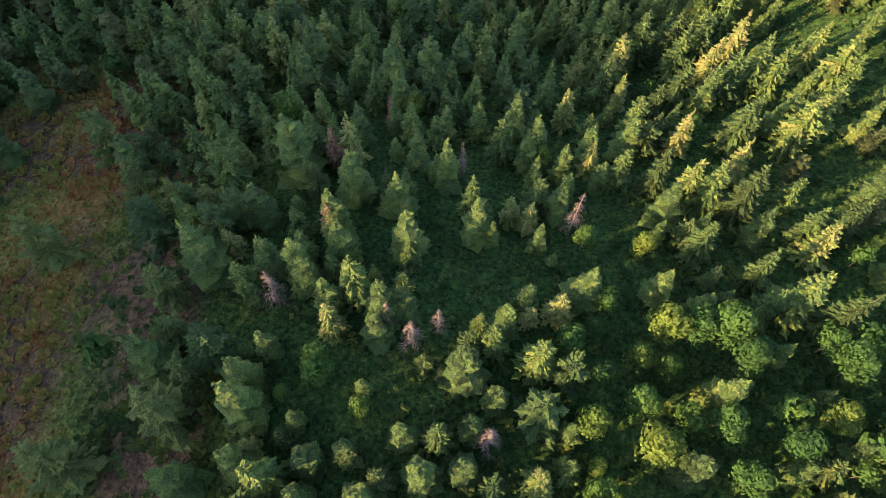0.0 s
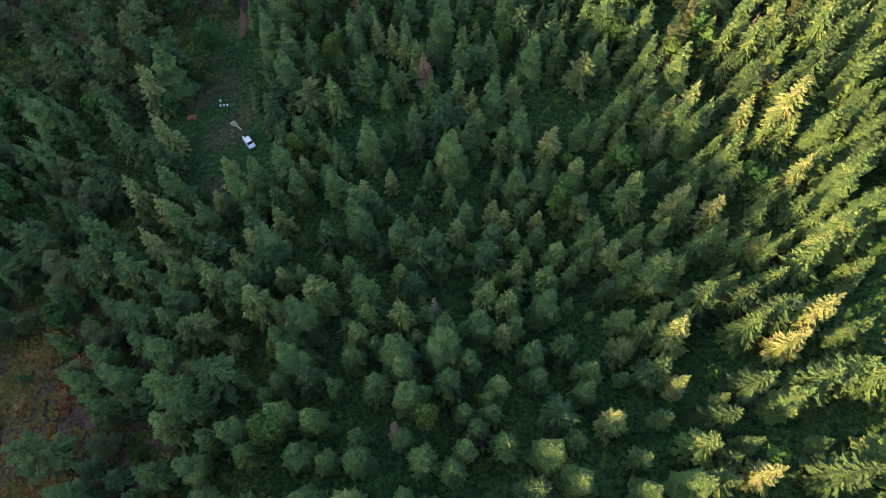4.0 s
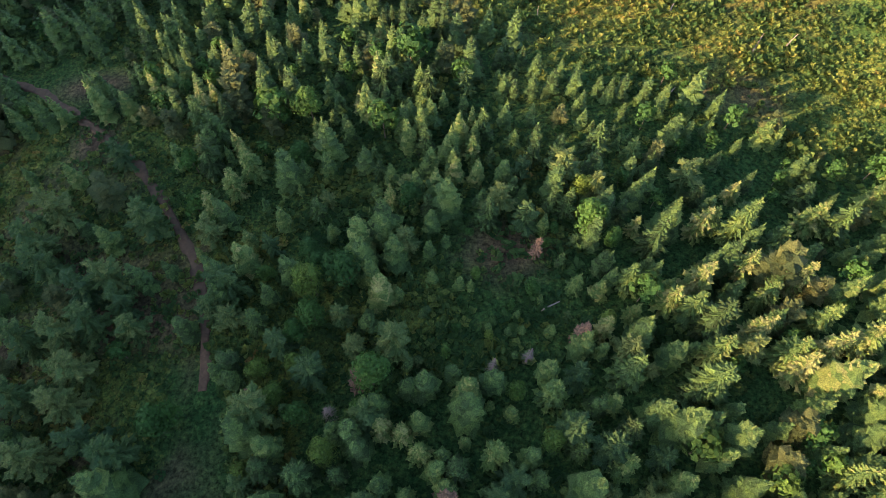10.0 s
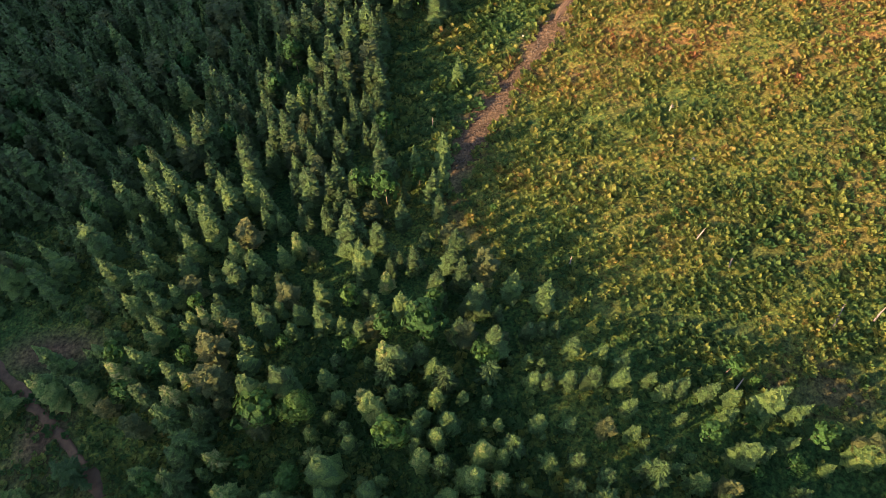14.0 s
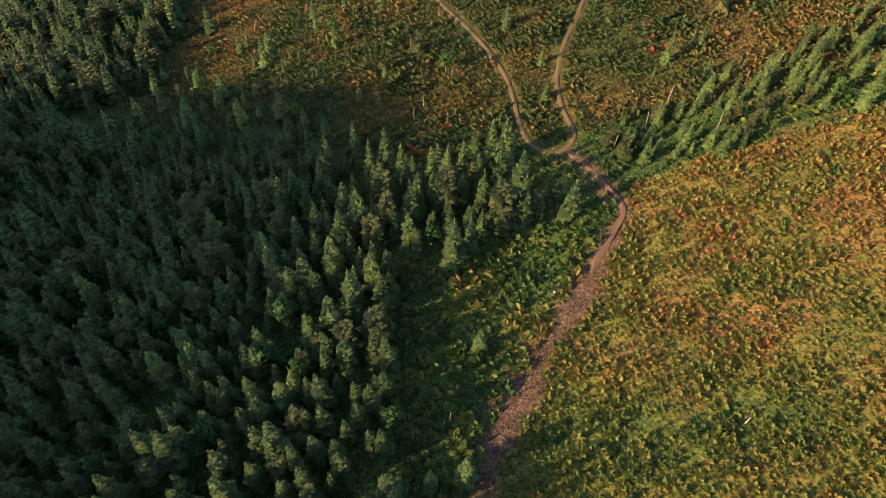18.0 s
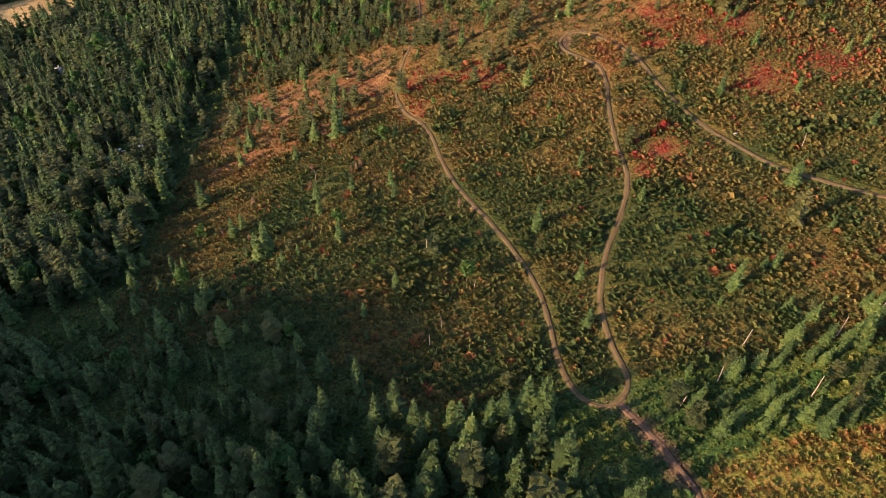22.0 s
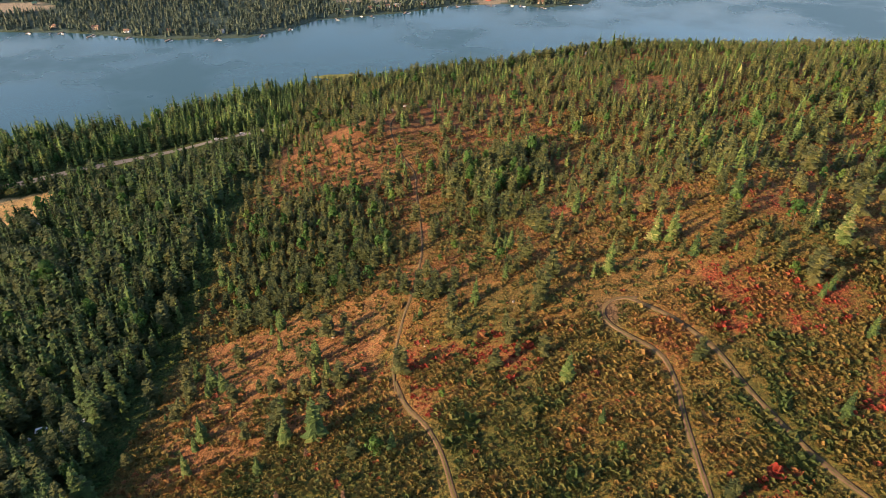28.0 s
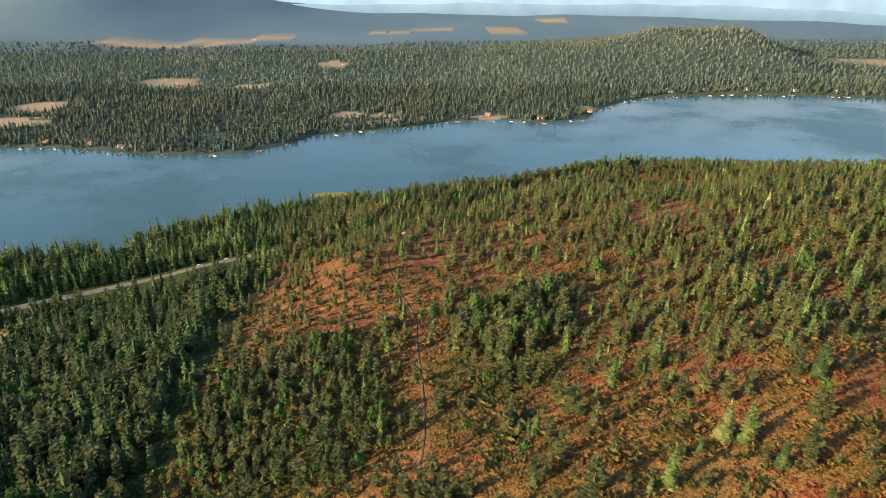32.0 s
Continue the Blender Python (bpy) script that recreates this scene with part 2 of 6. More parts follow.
SPRUCES_C = [(-12, 71, 4.0), (72, 71, 5.7), (40, 72, 5.3), (25, 72, 4.6), (5, 72, 5.0), (71, 74, 6.8), (7, 74, 4.6), (-41, 75, 6.0), (54, 76, 6.6), (62, 76, 5.7), (-38, 77, 6.5), (46, 77, 6.6), (-53, 78, 5.3), (59, 78, 6.8), (-10, 79, 5.3), (-49, 79, 3.6), (1, 79, 6.2), (33, 80, 6.0), (-42, 81, 6.8), (-20, 81, 5.4), (23, 81, 5.5), (70, 81, 5.9), (54, 83, 5.8), (-14, 84, 4.4), (20, 85, 5.6), (37, 86, 6.1), (48, 86, 6.3), (-23, 87, 4.6), (33, 87, 4.7), (10, 88, 4.6)]
SPRUCES_D = [(39, 88, 4.8), (60, 88, 6.0), (53, 88, 8.1), (-49, 89, 5.5), (31, 90, 5.3), (49, 91, 6.0), (38, 91, 4.2), (-6, 92, 5.8), (42, 92, 8.3), (-12, 92, 4.8), (-45, 93, 5.6), (12, 93, 5.9), (48, 94, 5.6), (-30, 95, 6.6), (8, 95, 5.3), (55, 95, 5.0), (-20, 96, 7.1), (-12, 96, 6.5), (29, 96, 4.9), (37, 97, 7.3), (61, 97, 6.7), (19, 98, 6.1), (-31, 98, 4.2), (40, 98, 5.6), (-20, 99, 4.6), (-39, 100, 6.3), (63, 100, 4.5), (14, 100, 4.6), (24, 100, 4.2), (-27, 101, 4.6)]
SPRUCES_E = [(-15, 102, 4.6), (52, 102, 4.9), (-54, 103, 8.0), (-45, 103, 6.5), (31, 103, 5.2), (46, 103, 5.8), (-63, 104, 6.4), (-19, 104, 3.7), (16, 104, 4.6), (-35, 105, 4.4), (65, 105, 4.6), (-9, 106, 3.7), (27, 106, 4.8), (56, 106, 5.0), (-55, 107, 5.3), (30, 107, 4.8), (-59, 108, 6.4), (64, 108, 4.2), (-51, 109, 6.1), (-33, 109, 4.9), (-20, 110, 5.6), (45, 110, 5.9), (50, 110, 5.5), (4, 111, 4.3), (-4, 112, 3.9), (-62, 113, 7.0), (13, 113, 3.9), (20, 113, 4.0), (45, 113, 5.9), (-29, 114, 5.3)]
SPRUCES_F = [(60, 114, 4.2), (-48, 115, 6.2), (11, 115, 4.4), (17, 115, 4.0), (37, 115, 7.7), (65, 115, 5.3), (54, 116, 6.1), (-69, 117, 6.8), (-3, 117, 3.5), (-51, 118, 5.8), (-39, 118, 4.2), (-33, 118, 4.6), (-29, 118, 5.9), (25, 118, 4.5), (3, 119, 4.0), (-42, 120, 4.2), (11, 120, 3.5), (-13, 121, 4.0), (-58, 122, 5.6), (-1, 123, 4.0), (19, 123, 4.1), (33, 123, 3.7), (66, 124, 5.4), (-8, 124, 3.6), (62, 125, 4.9), (-63, 125, 7.9), (-21, 125, 4.1), (-40, 126, 5.3), (-25, 127, 4.2), (67, 129, 8.5)]
SPRUCES_G = [(24, 130, 5.6), (60, 130, 5.5), (-54, 131, 6.7), (-69, 132, 7.1), (-3, 132, 5.1), (14, 132, 4.7), (-22, 133, 4.2), (10, 134, 5.2), (-26, 135, 4.8), (51, 135, 6.5), (-55, 137, 6.3), (73, 137, 8.5), (-65, 139, 8.4), (-32, 140, 6.5), (9, 140, 5.3), (59, 142, 4.6), (1, 143, 5.8), (18, 143, 5.4), (-20, 144, 6.5), (46, 144, 5.6), (6, 145, 4.9), (38, 146, 3.4), (65, 146, 5.9), (69, 146, 4.8), (-69, 147, 8.2), (78, 148, 7.2), (61, 149, 5.9), (74, 149, 5.5), (-8, 150, 3.9), (-61, 151, 7.4)]
SPRUCES_H = [(14, 152, 4.5), (28, 153, 5.1), (-25, 154, 6.8), (-19, 154, 4.1), (1, 154, 5.6), (-31, 156, 5.9), (8, 156, 5.1), (21, 156, 4.1), (-5, 157, 4.6), (30, 158, 4.7), (73, 158, 5.7), (-8, 160, 4.1), (-11, 161, 4.7), (83, 162, 6.6), (28, 163, 4.2), (41, 163, 4.9), (74, 163, 5.2), (18, 165, 5.9), (44, 165, 7.2), (59, 166, 5.7), (31, 168, 6.6), (64, 169, 5.8), (84, 169, 8.1), (58, 169, 6.1), (71, 170, 8.5), (46, 170, 5.5), (54, 174, 5.2), (65, 174, 5.4), (47, 175, 7.6), (57, 175, 5.3)]
SPRUCES_I = [(29, 176, 4.5), (44, 178, 6.0), (35, 179, 3.6), (41, 180, 5.6), (58, 180, 4.9), (-35, 183, 4.3), (-13, 183, 2.9), (64, 183, 5.6), (47, 184, 6.2), (25, 185, 3.6), (35, 185, 5.1), (56, 186, 5.5), (56, 191, 4.0), (65, 192, 4.7), (41, 193, 6.4), (77, 194, 6.1), (57, 195, 6.7), (50, 196, 5.0), (73, 196, 7.1), (53, 197, 5.1), (38, 197, 3.3), (61, 199, 5.9), (36, 200, 4.4), (47, 200, 4.5), (-15, 201, 4.4), (10, 201, 5.3), (26, 202, 4.9), (74, 203, 5.6), (-1, 204, 4.4), (53, 204, 4.7)]
SPRUCES_J = [(61, 205, 4.3), (-24, 207, 4.0), (-9, 208, 3.9), (-46, 210, 4.9), (43, 210, 3.6), (-42, 215, 5.5), (21, 216, 4.1), (42, 216, 4.8), (9, 218, 4.1), (35, 218, 6.4), (-38, 219, 6.1), (-12, 220, 3.0), (18, 221, 4.2), (-48, 222, 6.3), (-1, 222, 4.8), (12, 224, 4.8), (-42, 226, 4.5), (-46, 229, 5.8), (-25, 229, 3.2), (-21, 232, 3.3), (-45, 233, 5.9), (-51, 234, 6.0), (-1, 234, 4.4), (-6, 236, 3.9), (-15, 236, 3.7), (0, 237, 5.1), (-51, 237, 5.6), (-34, 238, 4.0), (-2, 239, 5.1), (-86, 240, 4.6)]
SPRUCES_K = [(-10, 240, 5.9), (-49, 241, 4.2), (-8, 242, 6.5), (-11, 243, 5.3), (-63, 244, 5.1), (-38, 244, 4.9), (-99, 247, 4.9), (-70, 248, 3.8), (-67, 248, 4.7), (-78, 248, 4.5), (-39, 248, 4.5), (-16, 250, 4.9), (-58, 251, 4.5), (-82, 251, 3.2), (-5, 252, 4.9), (-51, 253, 4.4), (-24, 253, 5.6), (-58, 254, 4.3), (-29, 255, 4.3), (-7, 255, 5.5), (-51, 256, 3.7), (-48, 256, 4.2), (-33, 257, 3.7), (-13, 257, 3.4), (-64, 260, 4.7), (-25, 260, 4.7), (-56, 262, 4.7), (-11, 262, 4.0), (-34, 264, 3.6), (-16, 265, 3.6)]
SPRUCES_L = [(-16, 268, 6.9), (-31, 275, 4.4), (-67, 276, 5.4), (-25, 288, 3.4), (-28, 294, 4.1), (-42, 295, 4.2), (-16, 296, 3.8), (-33, 299, 5.6), (-23, 307, 5.7), (-31, 311, 4.2), (-61, 319, 4.8), (-34, 324, 5.5), (-15, 324, 3.9), (-51, 326, 3.6), (-48, 330, 3.6), (-67, 332, 6.7), (-62, 333, 4.3), (-31, 338, 8.1), (-58, 341, 4.9), (-27, 344, 5.1), (-50, 348, 4.4), (-42, 350, 5.6), (-69, 350, 5.8), (-93, 359, 6.8), (-54, 359, 4.6), (-27, 362, 8.0), (-86, 363, 5.5), (-68, 367, 4.8), (-32, 368, 5.5), (-47, 370, 4.8)]
SPRUCES_M = [(-62, 378, 6.9), (-57, 378, 4.0)]
SPRUCES = SPRUCES_A + SPRUCES_B + SPRUCES_C + SPRUCES_D + SPRUCES_E + SPRUCES_F + SPRUCES_G + SPRUCES_H + SPRUCES_I + SPRUCES_J + SPRUCES_K + SPRUCES_L + SPRUCES_M
PINES_A = [(-49, 12, 8.5), (13, 15, 6.5), (-35, 17, 7.6), (-30, 26, 6.1), (-4, 34, 3.5), (-39, 36, 5.6), (-44, 48, 7.0), (-63, 48, 8.4), (-52, 62, 5.4), (-60, 71, 8.1), (-33, 82, 7.8), (-60, 105, 8.5), (-75, 112, 8.5), (27, 114, 5.9), (43, 139, 6.6), (32, 146, 6.6), (-57, 160, 7.8), (-86, 160, 8.5), (-72, 161, 8.5), (-64, 163, 6.7), (23, 168, 4.9), (-69, 170, 7.0), (-15, 171, 3.8), (31, 171, 5.4), (-78, 172, 8.5), (-16, 176, 4.5), (-68, 176, 8.5), (-72, 183, 8.5), (-79, 183, 8.5), (-59, 184, 5.8)]
PINES_B = [(-67, 185, 7.1), (-62, 190, 6.0), (-69, 192, 7.6), (-64, 194, 8.4), (-6, 197, 5.3), (-79, 198, 8.5), (17, 199, 5.3), (-82, 204, 8.0), (32, 206, 5.1), (-58, 207, 8.0), (51, 208, 7.0), (26, 210, 6.7), (-79, 211, 8.1), (18, 212, 4.0), (-68, 225, 5.5)]
PINES = PINES_A + PINES_B
BROADLEAVES_A = [(38, 7, 5.5), (45, 11, 5.6), (36, 14, 6.2), (51, 14, 5.1), (32, 15, 4.7), (-10, 17, 3.3), (26, 17, 5.3), (55, 20, 6.0), (22, 21, 4.6), (-15, 22, 5.5), (41, 22, 6.5), (27, 23, 4.3), (53, 24, 5.3), (36, 26, 5.7), (40, 26, 8.0), (22, 27, 3.6), (31, 27, 6.3), (23, 42, 4.3), (19, 61, 4.4), (8, 106, 4.3), (-50, 164, 8.5), (-25, 165, 5.0), (-49, 167, 6.5), (-31, 168, 5.2), (-33, 174, 4.6), (-27, 174, 4.7), (-27, 180, 5.4), (-23, 183, 6.1), (17, 185, 3.6), (-24, 189, 8.2)]
BROADLEAVES_B = [(-23, 193, 6.5), (-33, 194, 4.0), (-28, 221, 6.2), (-26, 234, 7.8)]
BROADLEAVES = BROADLEAVES_A + BROADLEAVES_B


# ---- materials ----
def material(name, rough=0.9, spec=0.2, metal=0.0):
    m = bpy.data.materials.new(name)
    m.use_nodes = True
    b = m.node_tree.nodes["Principled BSDF"]
    b.inputs["Roughness"].default_value = rough
    b.inputs["Specular IOR Level"].default_value = spec
    b.inputs["Metallic"].default_value = metal
    return m, m.node_tree, b


def node(tree, kind, **values):
    n = tree.nodes.new(kind)
    for k, v in values.items():
        n.inputs[k].default_value = v
    return n


def ramp(tree, stops):
    r = tree.nodes.new("ShaderNodeValToRGB")
    e = r.color_ramp.elements
    while len(e) < len(stops):
        e.new(0.5)
    for s, (p, c) in zip(e, stops):
        s.position, s.color = p, (*c, 1)
    return r


def noise_tex(tree, scale, detail=4.0, rough=0.6):
    n = node(tree, "ShaderNodeTexNoise", Scale=scale, Detail=detail, Roughness=rough)
    g = tree.nodes.new("ShaderNodeNewGeometry")
    tree.links.new(g.outputs["Position"], n.inputs["Vector"])
    return n


def mixed(tree, factor, a, b, blend="MIX"):
    m = tree.nodes.new("ShaderNodeMix")
    m.data_type, m.blend_type = "RGBA", blend
    for slot, v in ((0, factor), (6, a), (7, b)):
        if isinstance(v, (int, float)):
            m.inputs[slot].default_value = v
        elif isinstance(v, tuple):
            m.inputs[slot].default_value = (*v, 1)
        else:
            tree.links.new(v, m.inputs[slot])
    return m.outputs[2]


def scaled(tree, value, factor, add=0.0):
    m = tree.nodes.new("ShaderNodeMath")
    m.operation = "MULTIPLY_ADD"
    tree.links.new(value, m.inputs[0])
    m.inputs[1].default_value, m.inputs[2].default_value = factor, add
    return m.outputs[0]


def foliage(name, stops, see_through=0.17, from_object=False, grain=2.2, gaps=0.0, vary=0.20):
    """Leaves or needles: colour from each plant's own tone, varied leaf by leaf and by a fine grain, with gaps between the tufts."""
    m, t, b = material(name, 0.75, 0.2)
    if from_object:
        tone = t.nodes.new("ShaderNodeObjectInfo").outputs["Random"]
    else:
        a = t.nodes.new("ShaderNodeAttribute")
        a.attribute_name = "tone"
        tone = a.outputs["Fac"]
    geo = t.nodes.new("ShaderNodeNewGeometry")
    leaf = scaled(t, geo.outputs["Random Per Island"], vary, -vary / 2)
    add = t.nodes.new("ShaderNodeMath")
    add.use_clamp = True
    t.links.new(tone, add.inputs[0])
    t.links.new(leaf, add.inputs[1])
    r = ramp(t, stops)
    t.links.new(add.outputs[0], r.inputs[0])
    n = noise_tex(t, grain, 5.0, 0.75)
    g = ramp(t, [(0.32, (0.42, 0.44, 0.45)), (0.5, (0.97, 0.97, 0.97)), (0.68, (1.65, 1.6, 1.45))])
    t.links.new(n.outputs[0], g.inputs[0])
    col = mixed(t, 1.0, r.outputs[0], g.outputs[0], "MULTIPLY")
    t.links.new(col, b.inputs["Base Color"])
    bp = node(t, "ShaderNodeBump", Strength=1.0, Distance=0.35)
    t.links.new(n.outputs[0], bp.inputs["Height"])
    t.links.new(bp.outputs[0], b.inputs["Normal"])
    tr = t.nodes.new("ShaderNodeBsdfTranslucent")
    t.links.new(col, tr.inputs[0])
    mix = t.nodes.new("ShaderNodeMixShader")
    mix.inputs[0].default_value = see_through
    t.links.new(b.outputs[0], mix.inputs[1])
    t.links.new(tr.outputs[0], mix.inputs[2])
    last = mix.outputs[0]
    if gaps:
        gn = noise_tex(t, grain * 1.4, 2.0, 0.6)
        cut = t.nodes.new("ShaderNodeMath")
        cut.operation = "LESS_THAN"
        t.links.new(gn.outputs[0], cut.inputs[0])
        cut.inputs[1].default_value = gaps
        hole = t.nodes.new("ShaderNodeBsdfTransparent")
        m2 = t.nodes.new("ShaderNodeMixShader")
        t.links.new(cut.outputs[0], m2.inputs[0])
        t.links.new(last, m2.inputs[1])
        t.links.new(hole.outputs[0], m2.inputs[2])
        last = m2.outputs[0]
    t.links.new(last, t.nodes["Material Output"].inputs[0])
    return m


def mottled(name, dark, light, scale, rough=0.9, spec=0.2, bump=0.0, metal=0.0):
    m, t, b = material(name, rough, spec, metal)
    n, n2 = noise_tex(t, scale, 6.0, 0.65), noise_tex(t, scale * 0.13, 3.0)
    s = t.nodes.new("ShaderNodeMath")
    t.links.new(scaled(t, n.outputs[0], 0.6), s.inputs[0])
    t.links.new(scaled(t, n2.outputs[0], 0.4), s.inputs[1])
    r = ramp(t, [(0.35, dark), (0.65, light)])
    t.links.new(s.outputs[0], r.inputs[0])
    t.links.new(r.outputs[0], b.inputs["Base Color"])
    if bump:
        bp = node(t, "ShaderNodeBump", Strength=bump, Distance=0.2)
        t.links.new(n.outputs[0], bp.inputs["Height"])
        t.links.new(bp.outputs[0], b.inputs["Normal"])
    return m


SPRUCE = [(0.0, (0.032, 0.057, 0.018)), (0.28, (0.058, 0.107, 0.034)), (0.62, (0.094, 0.155, 0.040)), (0.86, (0.155, 0.198, 0.056)), (1.0, (0.235, 0.245, 0.088))]
PINE = [(0.0, (0.032, 0.070, 0.026)), (0.5, (0.060, 0.106, 0.032)), (1.0, (0.120, 0.150, 0.046))]
BROAD = [(0.0, (0.028, 0.080, 0.022)), (0.5, (0.050, 0.118, 0.026)), (1.0, (0.115, 0.168, 0.032))]
SHRUB = [(0.0, (0.024, 0.068, 0.020)), (0.22, (0.048, 0.096, 0.026)), (0.42, (0.148, 0.176, 0.038)), (0.56, (0.205, 0.165, 0.044)), (0.70, (0.245, 0.124, 0.044)), (0.82, (0.200, 0.062, 0.030)), (0.92, (0.235, 0.044, 0.026)), (1.0, (0.280, 0.030, 0.022))]
HEATH = [(0.0, (0.026, 0.060, 0.018)), (0.25, (0.055, 0.080, 0.023)), (0.42, (0.114, 0.104, 0.031)), (0.56, (0.175, 0.122, 0.036)), (0.70, (0.190, 0.092, 0.036)), (0.82, (0.20, 0.066, 0.032)), (0.92, (0.22, 0.048, 0.028)), (1.0, (0.26, 0.036, 0.024))]
heath_mat = foliage("heath_leaves", HEATH, 0.2, grain=3.0)
spruce_mat, spruce_own = foliage("spruce_needles", SPRUCE, grain=4.2, gaps=0.31, vary=0.55), foliage("spruce_needles_single", SPRUCE, from_object=True, grain=4.8, gaps=0.31, vary=0.55)
OLIVE = [(0.0, (0.036, 0.058, 0.021)), (0.5, (0.074, 0.090, 0.029)), (1.0, (0.150, 0.142, 0.048))]
pine_mat, pine_own = foliage("pine_needles", OLIVE, grain=4.2, gaps=0.31, vary=0.55), foliage("pine_needles_single", PINE, from_object=True, grain=4.8, gaps=0.31, vary=0.55)
broad_mat, broad_own = foliage("broad_leaves", BROAD, 0.35, gaps=0.40), foliage("broad_leaves_single", BROAD, 0.35, True, gaps=0.42)
shrub_mat = foliage("shrub_leaves", SHRUB, 0.3, grain=3.0)
# needles beyond the lake have haze painted into their colour, bluer further off
mid_far_mat = foliage("haze_tinted_needles", [(0.0, (0.078, 0.130, 0.112)), (0.5, (0.108, 0.158, 0.124)), (1.0, (0.175, 0.190, 0.145))], 0.4, grain=0.2)
far_mat = foliage("far_needles_haze_tint", [(0.0, (0.054, 0.088, 0.074)), (0.5, (0.088, 0.122, 0.086)), (1.0, (0.160, 0.160, 0.092))], 0.4, grain=0.25)
distant_mat = foliage("distant_needles_haze_tint", [(0.0, (0.100, 0.145, 0.150)), (1.0, (0.135, 0.175, 0.170))], 0.4, grain=0.1)
rust_mat = foliage("dead_needles", [(0.0, (0.14, 0.085, 0.058)), (0.6, (0.20, 0.120, 0.080)), (1.0, (0.27, 0.165, 0.115))], 0.15, True)
bark_mat = mottled("bark", (0.060, 0.045, 0.035), (0.17, 0.13, 0.10), 3.0, 0.95)
grey_wood = mottled("weathered_wood", (0.15, 0.115, 0.095), (0.33, 0.27, 0.235), 4.0, 0.9)
dead_wood = mottled("dead_twigs", (0.095, 0.070, 0.058), (0.22, 0.165, 0.14), 4.0, 0.95)
dirt_mat = mottled("bare_dirt", (0.066, 0.043, 0.031), (0.130, 0.086, 0.059), 1.1, 0.95, 0.1, 0.6)
soil_mat = mottled("dark_soil", (0.052, 0.035, 0.025), (0.115, 0.074, 0.048), 1.0, 0.95, 0.1, 0.6)
rock_mat = mottled("pale_rock", (0.20, 0.18, 0.16), (0.42, 0.39, 0.35), 1.5, 0.9, 0.2, 0.8)
verge_mat = mottled("trodden_verge", (0.034, 0.040, 0.014), (0.105, 0.085, 0.034), 1.2, 0.95, 0.1, 0.8)
asphalt_mat = mottled("asphalt", (0.09, 0.088, 0.085), (0.16, 0.155, 0.15), 0.6, 0.85)

# ground: litter under trees, dry grass, bare soil and red low growth, by cover
ground_mat, gt, gb = material("hillside_ground", 0.95, 0.1)


def cover(name):
    a = gt.nodes.new("ShaderNodeAttribute")
    a.attribute_name = name
    return a.outputs["Fac"]


g_fine, g_mid, g_big = noise_tex(gt, 1.3, 6.0, 0.7), noise_tex(gt, 0.22, 5.0), noise_tex(gt, 0.045, 4.0)
g_geo = gt.nodes.new("ShaderNodeNewGeometry")
g_warp = noise_tex(gt, 1.1, 3.0)
g_pos = gt.nodes.new("ShaderNodeVectorMath")
g_pos.operation = "MULTIPLY_ADD"
gt.links.new(g_warp.outputs["Color"], g_pos.inputs[0])
g_pos.inputs[1].default_value = (0.9, 0.9, 0.9)
gt.links.new(g_geo.outputs["Position"], g_pos.inputs[2])
herb = node(gt, "ShaderNodeTexVoronoi", Scale=0.85)
herb2 = node(gt, "ShaderNodeTexVoronoi", Scale=2.3)
for h in (herb, herb2):
    gt.links.new(g_pos.outputs[0], h.inputs["Vector"])
herb_id, herb_id2 = gt.nodes.new("ShaderNodeSeparateColor"), gt.nodes.new("ShaderNodeSeparateColor")
gt.links.new(herb.outputs["Color"], herb_id.inputs[0])
gt.links.new(herb2.outputs["Color"], herb_id2.inputs[0])
h_sum = gt.nodes.new("ShaderNodeMath")
gt.links.new(scaled(gt, herb_id.outputs[0], 0.20, -0.10), h_sum.inputs[0])
gt.links.new(scaled(gt, herb_id2.outputs[0], 0.16, -0.08), h_sum.inputs[1])
h_sum2 = gt.nodes.new("ShaderNodeMath")
h_sum2.use_clamp = True
gt.links.new(h_sum.outputs[0], h_sum2.inputs[0])
gt.links.new(cover("autumn"), h_sum2.inputs[1])
# plant colours darkened, painting in the shade of the gaps between plants
floor_col = ramp(gt, [(p, tuple(v * 0.70 for v in q)) for p, q in SHRUB])
gt.links.new(h_sum2.outputs[0], floor_col.inputs[0])
heath_col = ramp(gt, [(p, tuple(v * 0.72 for v in q)) for p, q in HEATH])
gt.links.new(h_sum2.outputs[0], heath_col.inputs[0])
grass_col = ramp(gt, [(0.30, (0.070, 0.036, 0.020)), (0.43, (0.135, 0.062, 0.030)), (0.54, (0.195, 0.090, 0.042)), (0.62, (0.215, 0.130, 0.056)), (0.72, (0.085, 0.085, 0.028))])
gt.links.new(g_mid.outputs[0], grass_col.inputs[0])
hay_col = ramp(gt, [(0.35, (0.30, 0.20, 0.085)), (0.65, (0.46, 0.33, 0.15))])
gt.links.new(g_big.outputs[0], hay_col.inputs[0])
soil_col = ramp(gt, [(0.35, (0.052, 0.036, 0.026)), (0.65, (0.118, 0.078, 0.048))])
gt.links.new(g_mid.outputs[0], soil_col.inputs[0])
c = mixed(gt, cover("heath"), floor_col.outputs[0], heath_col.outputs[0])
c = mixed(gt, cover("dry"), c, grass_col.outputs[0])
c = mixed(gt, cover("soil"), c, soil_col.outputs[0])
c = mixed(gt, cover("hay"), c, hay_col.outputs[0])
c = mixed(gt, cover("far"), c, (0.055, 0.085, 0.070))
# haze of the farthest land, painted in as a blue ground tint
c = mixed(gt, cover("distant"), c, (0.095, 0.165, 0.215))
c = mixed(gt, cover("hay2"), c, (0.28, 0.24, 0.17))
